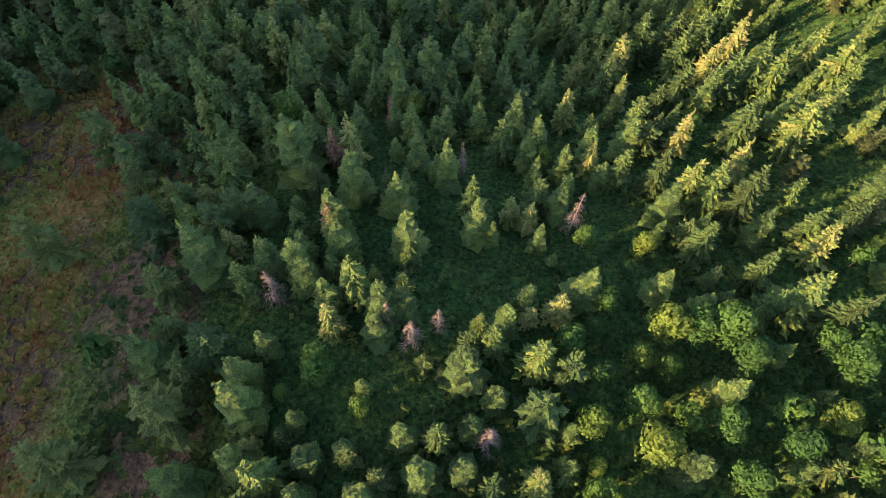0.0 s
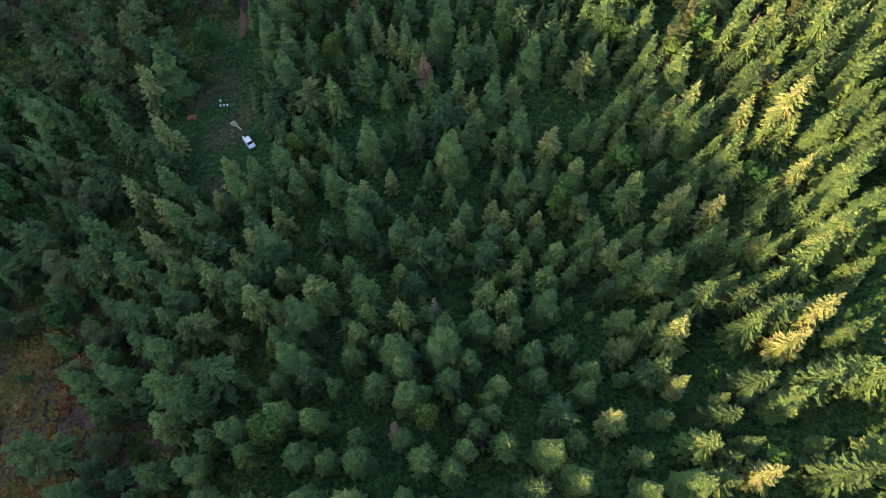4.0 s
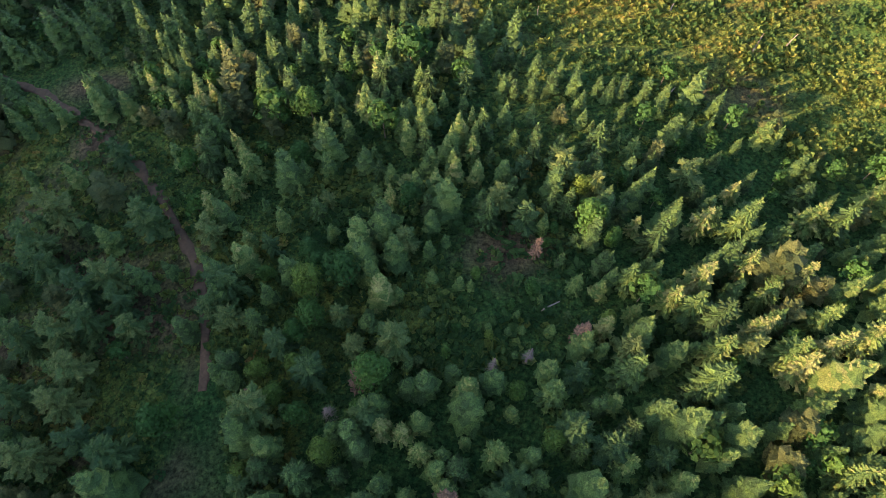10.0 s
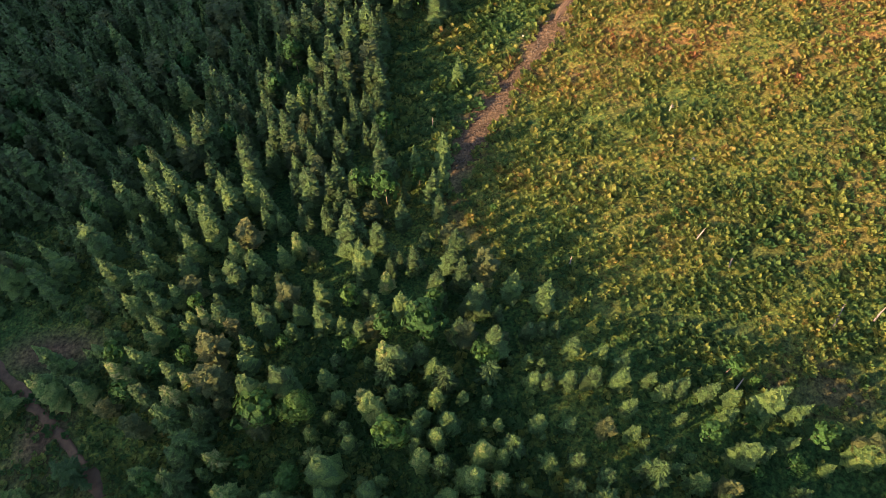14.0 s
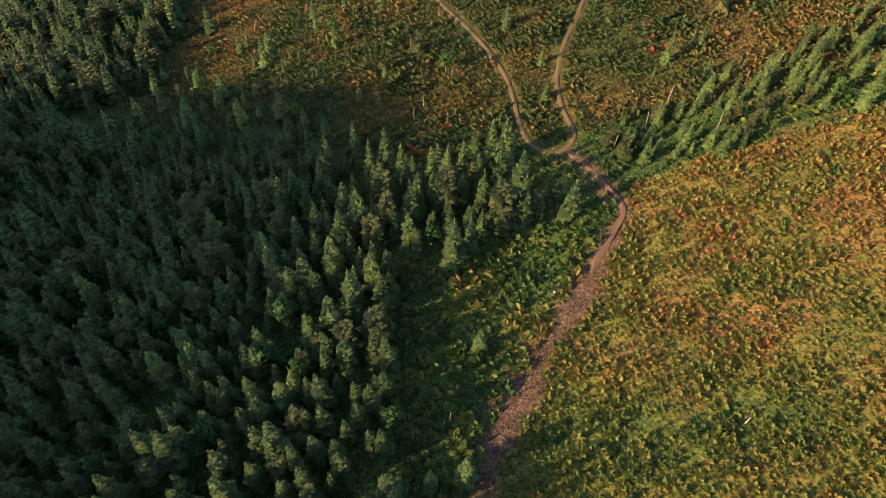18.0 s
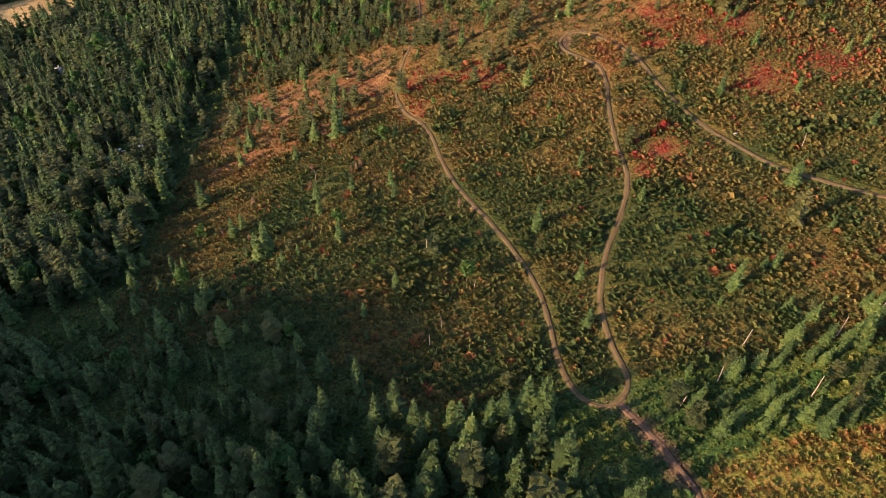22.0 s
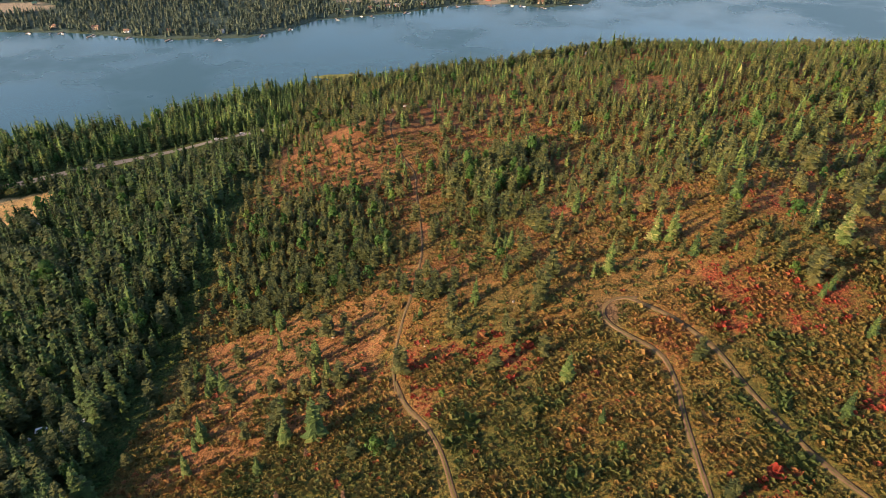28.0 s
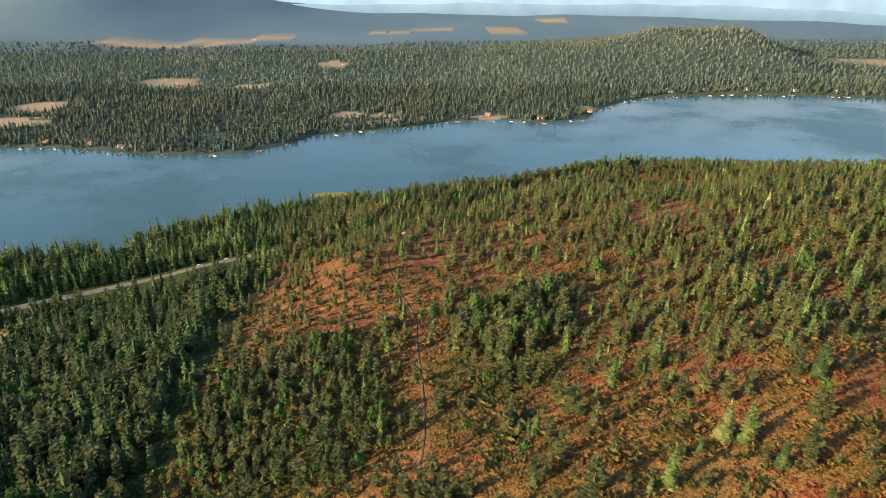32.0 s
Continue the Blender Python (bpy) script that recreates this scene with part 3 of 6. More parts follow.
g_var = ramp(gt, [(0.34, (0.25, 0.24, 0.23)), (0.5, (0.95, 0.95, 0.95)), (0.68, (1.9, 1.8, 1.65))])
gt.links.new(g_fine.outputs[0], g_var.inputs[0])
c = mixed(gt, 1.0, c, g_var.outputs[0], "MULTIPLY")
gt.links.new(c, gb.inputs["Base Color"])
g_bump = node(gt, "ShaderNodeBump", Strength=1.0, Distance=0.7)
gt.links.new(g_fine.outputs[0], g_bump.inputs["Height"])
gt.links.new(g_bump.outputs[0], gb.inputs["Normal"])

water_mat, wt, wb = material("lake_water", 0.12, 0.24)
wb.inputs["Base Color"].default_value = (0.024, 0.074, 0.098, 1)
w_wave, w_wind = noise_tex(wt, 0.5, 3.0), noise_tex(wt, 0.006, 4.0, 0.6)
wr = ramp(wt, [(0.40, (0.05, 0.05, 0.05)), (0.62, (0.36, 0.36, 0.36))])
wt.links.new(w_wind.outputs[0], wr.inputs[0])
wt.links.new(wr.outputs[0], wb.inputs["Roughness"])
w_bump = node(wt, "ShaderNodeBump", Strength=0.12, Distance=0.3)
wt.links.new(w_wave.outputs[0], w_bump.inputs["Height"])
wt.links.new(w_bump.outputs[0], wb.inputs["Normal"])


def plain(name, colour, rough=0.6, spec=0.4, metal=0.0):
    """Paint or plastic with slight wear."""
    lo = tuple(v * 0.82 for v in colour)
    return mottled(name, lo, colour, 2.0, rough, spec, 0.0, metal)


# ---- builders ----
def mesh_from(name, verts, faces, mats, tones=None, index=None, smooth=False):
    """A mesh of triangles from arrays; tones: one value a face; index: the material of each face."""
    me = bpy.data.meshes.new(name)
    v, f = np.asarray(verts, np.float32), np.asarray(faces, np.int32)
    me.vertices.add(len(v))
    me.vertices.foreach_set("co", v.ravel())
    me.loops.add(f.size)
    me.loops.foreach_set("vertex_index", f.ravel())
    me.polygons.add(len(f))
    me.polygons.foreach_set("loop_start", np.arange(0, f.size, f.shape[1], dtype=np.int32))
    for m in mats:
        me.materials.append(m)
    if index is not None:
        me.polygons.foreach_set("material_index", np.asarray(index, np.int32))
    if tones is not None:
        me.attributes.new("tone", "FLOAT", "FACE").data.foreach_set("value", np.asarray(tones, np.float32))
    me.polygons.foreach_set("use_smooth", np.full(len(f), smooth))
    me.update()
    me.validate()
    return me


def part(name, bm, mat, parent=None, label=""):
    """Links a bmesh as one mesh object under a thing or a part."""
    me = bpy.data.meshes.new(name)
    bm.to_mesh(me)
    bm.free()
    me.materials.append(mat)
    ob = new(name, me)
    ob.parent = parent
    if label:
        tagged(ob, label)
    return ob


def box(bm, centre, size, turn=0.0, bevel=0.0):
    r = bmesh.ops.create_cube(bm, size=1.0, matrix=Matrix.Translation(centre) @ Matrix.Rotation(radians(turn), 4, "Z") @ Matrix.Diagonal((*size, 1)))
    if bevel:
        edges = list({e for v in r["verts"] for e in v.link_edges})
        bmesh.ops.bevel(bm, geom=edges, offset=bevel, segments=2, affect="EDGES", profile=0.6)


def tube(points, radii, sides=6):
    """A tapered tube along points, as triangles."""
    p, v, f = np.array(points, float), [], []
    ang = np.arange(sides) * 2 * np.pi / sides
    for k, (q, r) in enumerate(zip(p, radii)):
        d = p[min(k + 1, len(p) - 1)] - p[max(k - 1, 0)]
        d /= np.linalg.norm(d)
        a = np.cross(d, (0.3, 0.9, 0.1))
        a /= np.linalg.norm(a)
        b = np.cross(d, a)
        v += [q + r * (np.cos(t) * a + np.sin(t) * b) for t in ang]
    for k in range(len(p) - 1):
        for s in range(sides):
            i, j = k * sides + s, k * sides + (s + 1) % sides
            f += [(i, j, j + sides), (i, j + sides, i + sides)]
    return np.array(v), np.array(f)


def join(pieces):
    v, f, n = [], [], 0
    for a, b in pieces:
        v.append(a)
        f.append(b + n)
        n += len(a)
    return np.concatenate(v), np.concatenate(f)


def profile(u, radius, power, top):
    return radius * ((1 - u) ** power * (1 - top) + top * np.sqrt(max(0.0, 1 - (2 * u - 0.75) ** 2 / 1.6))) + 0.10


def skirts(r, height, radius, base, rows, teeth, power, top, steep=0.9, fill=1.0):
    """Overlapping ragged skirts of needles, one above the other round the stem."""
    v, f = [], []
    for i in range(rows):
        u = min((i + r.uniform(-0.25, 0.25)) / rows, 0.97)
        u = max(u, 0.0)
        rim = base + (height - base) * u
        out = profile(u, radius, power, top) * fill
        peak = min(height, rim + max(out * steep, (height - base) / rows * 1.5))
        n = len(v)
        v.append(np.array((0, 0, peak)))
        a0 = r.uniform(0, 6.3)
        for k in range(teeth):
            a = a0 + (k + r.uniform(-0.3, 0.3)) * 6.283 / teeth
            q = out * (r.uniform(0.85, 1.2) if k % 2 else r.uniform(0.42, 0.68))
            v.append(np.array((q * np.cos(a), q * np.sin(a), rim + r.uniform(-0.12, 0.25) * out + (0 if k % 2 else 0.22 * out))))
        f += [(n, n + 1 + k, n + 1 + (k + 1) % teeth) for k in range(teeth)]
    return v, f


def conifer(seed, height, radius, base, whorls, per, fine=2, power=0.85, top=0.06, rise=0.0, core=0.5, ragged=1.0):
    """A conifer's crown: an inner core added to block light, and round it whorls of drooping branches, each a folded
    and feathered fan of needles.
    """
    r = np.random.default_rng(seed)
    v, f = skirts(r, height * 0.86, radius, base, 3 if fine else 2, 6, power, top, 0.8, core)
    lean = r.uniform(0, 6.3)
    for i in range(whorls):
        u = min(max((i + 0.3 + r.uniform(-0.3, 0.3)) / whorls, 0.0), 0.97) ** 0.92
        reach = profile(u, radius, power, top)
        n_br = max(4, int(round(per * (0.42 + 0.58 * reach / radius))))
        a0 = r.uniform(0, 6.3)
        for k in range(n_br):
            az = a0 + (k + r.uniform(-0.3, 0.3) * ragged) * 6.283 / n_br
            lop = 1 + 0.14 * math.sin(az * 2 + lean + i * 0.7) * ragged
            q = reach * lop * (1 + r.uniform(-0.34, 0.18) * ragged)
            z = base + (height - base) * u + r.normal(0, 0.22 if fine else 0.34) * (height - base) / whorls
            out, side = np.array((math.cos(az), math.sin(az), 0.0)), np.array((-math.sin(az), math.cos(az), 0.0))
            drop = (0.30 - rise) * (1 - u) - (0.25 + rise) * u + r.normal(0, 0.07)
            root = np.array((0, 0, z + q * 0.10))
            tip = out * q + np.array((0, 0, z - q * drop))
            w = 3.1416 * q / n_br * r.uniform(0.75, 1.1) * (0.66 if fine else 1.2)
            spine = root + (tip - root) * 0.55 + np.array((0, 0, q * 0.07))
            fold = np.array((0, 0, -w * r.uniform(0.25, 0.6)))
            n = len(v)
            if fine == 0:
                v += [root, spine + side * w + fold, tip, spine - side * w + fold]
                f += [(n, n + 1, n + 2), (n, n + 2, n + 3)]
            else:
                far = root + (tip - root) * 0.80
                v += [root, spine, far, tip]
                for sgn in (1, -1):
                    m = len(v)
                    v += [root + (tip - root) * 0.42 + side * sgn * w * 0.9 + fold, root + (tip - root) * 0.60 + side * sgn * w * 0.42 + fold * 0.4,
                          root + (tip - root) * 0.74 + side * sgn * w * 1.05 + fold * 1.1, root + (tip - root) * 0.86 + side * sgn * w * 0.30 + fold * 0.3]
                    f += [(n, m, n + 1), (m, m + 1, n + 1), (n + 1, m + 1, n + 2), (m + 1, m + 2, n + 2), (m + 2, m + 3, n + 2), (n + 2, m + 3, n + 3)]
    n = len(v)
    t = 0.10 + radius * 0.05
    v += [np.array((t, 0, height * 0.90)), np.array((-t * 0.5, t, height * 0.90)), np.array((-t * 0.5, -t, height * 0.90)), np.array((0, 0, height * 1.02))]
    f += [(n, n + 1, n + 3), (n + 1, n + 2, n + 3), (n + 2, n, n + 3)]
    return np.array(v), np.array(f)


def leafy(seed, lobes, clusters, size):
    """Leaf clumps spread over overlapping lobes (x, y, z, radius): small bent leaf patches with gaps between."""
    r = np.random.default_rng(seed)
    v, f = [], []
    for lx, ly, lz, lr in lobes:
        for _ in range(clusters):
            d = r.normal(size=3)
            d[2] = abs(d[2]) * 1.1 - 0.35
            d /= np.linalg.norm(d)
            c = np.array((lx, ly, lz)) + d * lr * r.uniform(0.62, 1.05)
            a = np.cross(d, r.normal(size=3))
            a /= np.linalg.norm(a)
            b = np.cross(d, a)
            s = size * r.uniform(0.6, 1.3)
            n = len(v)
            v += [c + a * s, c + b * s * r.uniform(0.6, 1) + d * s * 0.3, c - a * s * r.uniform(0.7, 1), c - b * s * r.uniform(0.6, 1) - d * s * 0.35]
            f += [(n, n + 1, n + 2), (n, n + 2, n + 3)]
    return np.array(v), np.array(f)


def bare(seed, height, radius, levels):
    """A dead conifer's stem with thin drooping twigs."""
    r = np.random.default_rng(seed)
    trunk = tube([(0, 0, 0), (0.05, 0, height * 0.5), (0, 0.05, height)], [0.17, 0.10, 0.02], 6)
    branches = []
    for i in range(levels):
        u = (i + r.uniform(0, 0.8)) / levels
        h = height * (0.22 + 0.76 * u)
        for _ in range(5):
            az, q = r.uniform(0, 6.3), radius * (1 - u * 0.85) * r.uniform(0.6, 1.15)
            o = np.array((np.cos(az), np.sin(az), 0))
            s = np.array((-np.sin(az), np.cos(az), 0))
            a, b, c = np.array((0, 0, h)), o * q * 0.6 + (0, 0, h + 0.05 * q), o * q + (0, 0, h - 0.25 * q)
            pieces = []
            for p0, p1, w in ((a, b, 0.05), (b, c, 0.035), (b, c + s * 0.45 * q, 0.03), (b * 0.7 + a * 0.3, c - s * 0.5 * q, 0.03)):
                pieces.append((np.array((p0 - s * w, p0 + s * w, p1, p0 + (0, 0, -w))), np.array(((0, 1, 2), (1, 3, 2), (3, 0, 2)))))
            branches.append(join(pieces))
    return trunk, branches


def spread(name, templates, places, mats, label, category, kind="stuff", index=None):
    """Many plants as one object: templates of triangles set at places (x, y, z, scale, stretch, turn, tone, which)."""
    vs, fs, ts, ms, n = [], [], [], [], 0
    places = np.asarray(places, float)
    for w, (tv, tf) in enumerate(templates):
        p = places[places[:, 7] == w]
        if not len(p):
            continue
        co, si = np.cos(p[:, 5])[:, None], np.sin(p[:, 5])[:, None]
        x = (tv[None, :, 0] * co - tv[None, :, 1] * si) * p[:, 3:4] + p[:, 0:1]
        y = (tv[None, :, 0] * si + tv[None, :, 1] * co) * p[:, 3:4] + p[:, 1:2]
        z = tv[None, :, 2] * p[:, 3:4] * p[:, 4:5] + p[:, 2:3]
        vs.append(np.stack([x, y, z], -1).reshape(-1, 3))
        fs.append((tf[None] + (np.arange(len(p)) * len(tv))[:, None, None]).reshape(-1, 3) + n)
        ts.append(np.repeat(p[:, 6], len(tf)))
        if index:
            ms.append(np.tile(index[w], len(p)))
        n += len(p) * len(tv)
    ob = new(name, mesh_from(name, np.concatenate(vs), np.concatenate(fs), mats, np.concatenate(ts), np.concatenate(ms) if index else None))
    return tagged(ob, label, category, kind=kind)


def autumn(x, y):
    """How far the low growth has turned, from green to gold and red, over the plan."""
    n = value_noise(x, y, 15, 42)
    h = 0.11 + 0.20 * n
    in_field = inside(EAST_FIELD, x, y, 2)
    h = np.where(inside(DENSE_WOOD, x, y, 2) | inside(DARK_WOOD, x, y, 2), 0.06 + 0.14 * n, h)
    h = np.where(in_field, 0.17 + 0.24 * n + 0.16 * np.clip((y - 255) / 80, 0, 1) + 0.08 * np.clip((x - 20) / 60, 0, 1) * np.clip((y - 280) / 60, 0, 1), h)
    h = np.where(in_field, np.minimum(h, 0.60), h)
    h = np.where((x > -20) & (x < 45) & (y > 270) & (y < 400) & ~in_field, 0.08 + 0.40 * n, h)
    on_hill = (y > 400) & (x > -106) & ~inside(DARK_WOOD, x, y, 3)
    h = np.where(on_hill, 0.12 + 0.33 * n + 0.19 * np.clip((y - 460) / 80, 0, 1) + 0.06 * np.clip((x - 30) / 40, 0, 1), h)
    h = np.where((x < -26) & (y < 240), 0.13 + 0.26 * n + 0.26 * np.clip((-48 - x) / 12, 0, 1) * np.clip((115 - y) / 20, 0, 1), h)
    h = np.where(inside(CAMP, x, y, 2), 0.06, h)
    for px, py, pr in RED_PATCHES:
        h = np.maximum(h, 0.95 * np.exp(-((x - px) ** 2 + (y - py) ** 2) / (1.3 * pr * pr)) * (0.6 + 0.6 * value_noise(x, y, 4, 47)))
    return h


# ---- ground, lake and roads ----
def axis(knots):
    out = []
    for (a, b, step) in knots:
        out.append(np.arange(a, b, step))
    return np.concatenate(out)


gx = axis([(-4700, -1500, 200), (-1500, -700, 50), (-700, -340, 20), (-340, -150, 6), (-150, 150, 3), (150, 420, 6), (420, 900, 16), (900, 1700, 50), (1700, 4701, 200)])
gy = axis([(-1500, -400, 110), (-400, -80, 20), (-80, 620, 3), (620, 1120, 5), (1120, 1240, 20), (1240, 1640, 10), (1640, 2300, 30), (2300, 4701, 100)])
X, Y = np.meshgrid(gx, gy)
Z = terrain(X, Y)
nx, ny = len(gx), len(gy)
quad = (np.arange(ny - 1)[:, None] * nx + np.arange(nx - 1)[None]).ravel()
ground_me = mesh_from("ground", np.stack([X, Y, Z], -1).reshape(-1, 3), np.stack([quad, quad + 1, quad + nx + 1, quad + nx], 1), [ground_mat], smooth=True)
ground = tagged(new("ground", ground_me), "wooded hillside ground with litter, dry grass and bare soil", "ground", kind="structure")
FX, FY = X.ravel(), Y.ravel()
open_dry = inside(ORANGE_SLOPE, FX, FY, 6) * 0.9 + inside(LOWER_SLOPE, FX, FY, 6) * 0.85
hill = (FY > 400) & (FX > -100) & (FY < 1120)
east = np.clip((FY - 500) / 90, 0.12, 1) * np.clip((FX + 60) / 60, 0, 1) * np.where((FX > 30) & (FY < 600), 0.55, 1.0)
dry = np.where(hill, np.maximum(open_dry * (0.6 + 0.6 * value_noise(FX, FY, 9, 10)), east * np.clip(value_noise(FX, FY, 24, 11) * 1.5 - 0.1, 0, 1)), 0)
dry = np.maximum(dry, inside(EAST_FIELD, FX, FY, 5) * np.clip(value_noise(FX, FY, 14, 12) * 1.5 - 0.78, 0, 1) * np.clip((FY - 225) / 70, 0.3, 1))
dry = np.maximum(dry, np.where(hill & (FY > 700), 0.9 * np.clip(value_noise(FX, FY, 34, 13) * 2 - 0.3, 0, 1), 0))
soil = np.where((FX < -30 - 0.15 * FY) & (FY < 108) & (FX > -130), np.clip(value_noise(FX, FY, 11, 14) * 2.4 - 0.45, 0, 1), 0)
soil = np.maximum(soil, np.where((FX < -46) & (FY > 150) & (FY < 240) & (FX > -140), np.clip(value_noise(FX, FY, 12, 15) * 2.0 - 0.8, 0, 1), 0))
soil = np.maximum(soil, np.clip(1.4 - np.hypot((FX - 14) / 9, (FY - 195) / 7), 0, 1) * 0.9)
soil = np.maximum(soil, np.clip(1.3 - np.hypot((FX - 70) / 12, (FY - 232) / 7), 0, 1) * np.clip(value_noise(FX, FY, 6, 17) * 2.4 - 0.5, 0, 1))
soil = np.maximum(soil, inside(CAMP, FX, FY, 3) * np.clip(value_noise(FX, FY, 8, 18) * 1.6 - 0.55, 0, 0.5))
soil = np.maximum(soil, np.clip(1.3 - np.hypot((FX + 82) / 12, (FY - 252) / 5), 0, 1))
soil = np.maximum(soil, np.clip(1.9 - near_line(TRACK, FX, FY, 12) / np.where((FY > 296) & (FY < 352), 4.4, 2.2), 0, 1) * np.clip(value_noise(FX, FY, 7, 16) * 2.2 + 0.05, 0, 1) * np.clip((FY - 262) / 40, 0.15, 1))
soil = np.maximum(soil, np.clip(1.2 - near_line(SIDE_TRACK, FX, FY, 8) / 2.2, 0, 1) * 0.8)
soil = np.maximum(soil, np.clip(1.5 - np.hypot((FX - 55) / 4.5, (FY - 556) / 6), 0, 1))
hay = inside(HAY_FIELD, FX, FY, 3) * 1.0
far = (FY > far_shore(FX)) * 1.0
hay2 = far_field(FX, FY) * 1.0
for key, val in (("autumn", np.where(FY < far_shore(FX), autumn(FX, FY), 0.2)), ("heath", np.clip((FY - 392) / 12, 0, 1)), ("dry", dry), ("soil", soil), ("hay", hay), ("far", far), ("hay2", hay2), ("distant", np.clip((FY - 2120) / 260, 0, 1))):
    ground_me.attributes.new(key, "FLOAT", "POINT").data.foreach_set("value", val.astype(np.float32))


def on_ground(x, y):
    """Height of the ground sheet itself, between its grid points."""
    x, y = np.asarray(x, float), np.asarray(y, float)
    i = np.clip(np.searchsorted(gx, x) - 1, 0, nx - 2)
    j = np.clip(np.searchsorted(gy, y) - 1, 0, ny - 2)
    a, b = (x - gx[i]) / (gx[i + 1] - gx[i]), (y - gy[j]) / (gy[j + 1] - gy[j])
    return (Z[j, i] * (1 - a) + Z[j, i + 1] * a) * (1 - b) + (Z[j + 1, i] * (1 - a) + Z[j + 1, i + 1] * a) * b


def at(x, y):
    return float(on_ground(x, y))


bm = bmesh.new()
lake_x = np.arange(-4600, 4601, 200.0)
for x0, x1 in zip(lake_x[:-1], lake_x[1:]):
    bm.faces.new([bm.verts.new((q, w, LAKE)) for q, w in ((x0, 300), (x1, 300), (x1, 1780), (x0, 1780))])
bmesh.ops.remove_doubles(bm, verts=bm.verts, dist=0.01)
lake = tagged(part("water", bm, water_mat), "calm blue lake water with faint wind streaks", "lake", kind="structure")


def strip(name, line, width, mat, label, lift=0.2, rough=0.6, across=(-1, -0.72, -0.24, 0.24, 0.72, 1), dip=0.0, verge=None, category="road"):
    """A road ribbon that lies on the ground, with uneven edges."""
    d = np.gradient(line, axis=0)
    d /= np.linalg.norm(d, axis=1)[:, None]
    side = np.stack([d[:, 1], -d[:, 0]], 1)
    v = []
    for k, (p, s) in enumerate(zip(line, side)):
        for a in across:
            w = width / 2 * a
            if abs(a) == 1:
                w += rough * (value_noise(p[0], p[1], 3.0, 20 + a) - 0.5) * 2 * a
            q = p + s * w
            v.append((q[0], q[1], at(q[0], q[1]) + lift - dip * (abs(a) == 0.72) - (lift + 0.08) * (abs(a) == 1)))
    n, m = len(line), len(across)
    f = [(k * m + a, k * m + a + 1, (k + 1) * m + a + 1, (k + 1) * m + a) for k in range(n - 1) for a in range(m - 1)]
    idx = [0 if verge is None or a % 2 else 1 for k in range(n - 1) for a in range(m - 1)]
    return tagged(new(name, mesh_from(name, v, f, [mat] if verge is None else [mat, verge], index=idx, smooth=True)), label, category, kind="structure")


strip("dirt_road", HAIRPIN, 1.75, dirt_mat, "brown dirt road bending in a tight hairpin", dip=0.06, verge=verge_mat)
strip("dirt_road", UPPER_ROAD, 1.7, dirt_mat, "brown dirt road crossing the upper shrub slope", dip=0.06, verge=verge_mat)
strip("dirt_road", LANE, 1.2, dirt_mat, "narrow rutted dirt lane climbing past young pines", dip=0.06, verge=verge_mat)
strip("dirt_road", TRACK[(TRACK[:, 1] > 347)], 1.5, dirt_mat, "stony brown track climbing past the shrub field", rough=1.3, verge=soil_mat, category="track")
strip("dirt_road", WOOD_PATH[:74], 2.4, soil_mat, "dark dirt path between the trees", rough=1.1)
strip("road", HIGHWAY, 9.0, asphalt_mat, "grey two-lane asphalt road above the lake shore", lift=0.25, rough=0.0)

# ---- plants: where they stand ----
def seen_width(y):
    return np.where(y < 110, 150, 130) + np.clip(y - 215, 0, None) * 0.44


def scatter(step, x0, x1, y0, y1, seed):
    r = np.random.default_rng(seed)
    a, b = np.meshgrid(np.arange(x0, x1, step), np.arange(y0, y1, step))
    a, b = a.ravel() + r.uniform(-0.5, 0.5, a.size) * step, b.ravel() + r.uniform(-0.5, 0.5, b.size) * step
    keep = np.abs(a) < seen_width(b)
    return a[keep], b[keep], r


def off_roads(x, y, room=2.6):
    d = np.full(x.shape, 99.0)
    for line in (HAIRPIN, UPPER_ROAD, TRACK, WOOD_PATH, LANE):
        d = np.minimum(d, near_line(line, x, y, 8.0))
    d2 = near_line(HIGHWAY, x, y, 14.0)
    return (d > room) & (d2 > 11) & (y < near_shore(x) - 2)


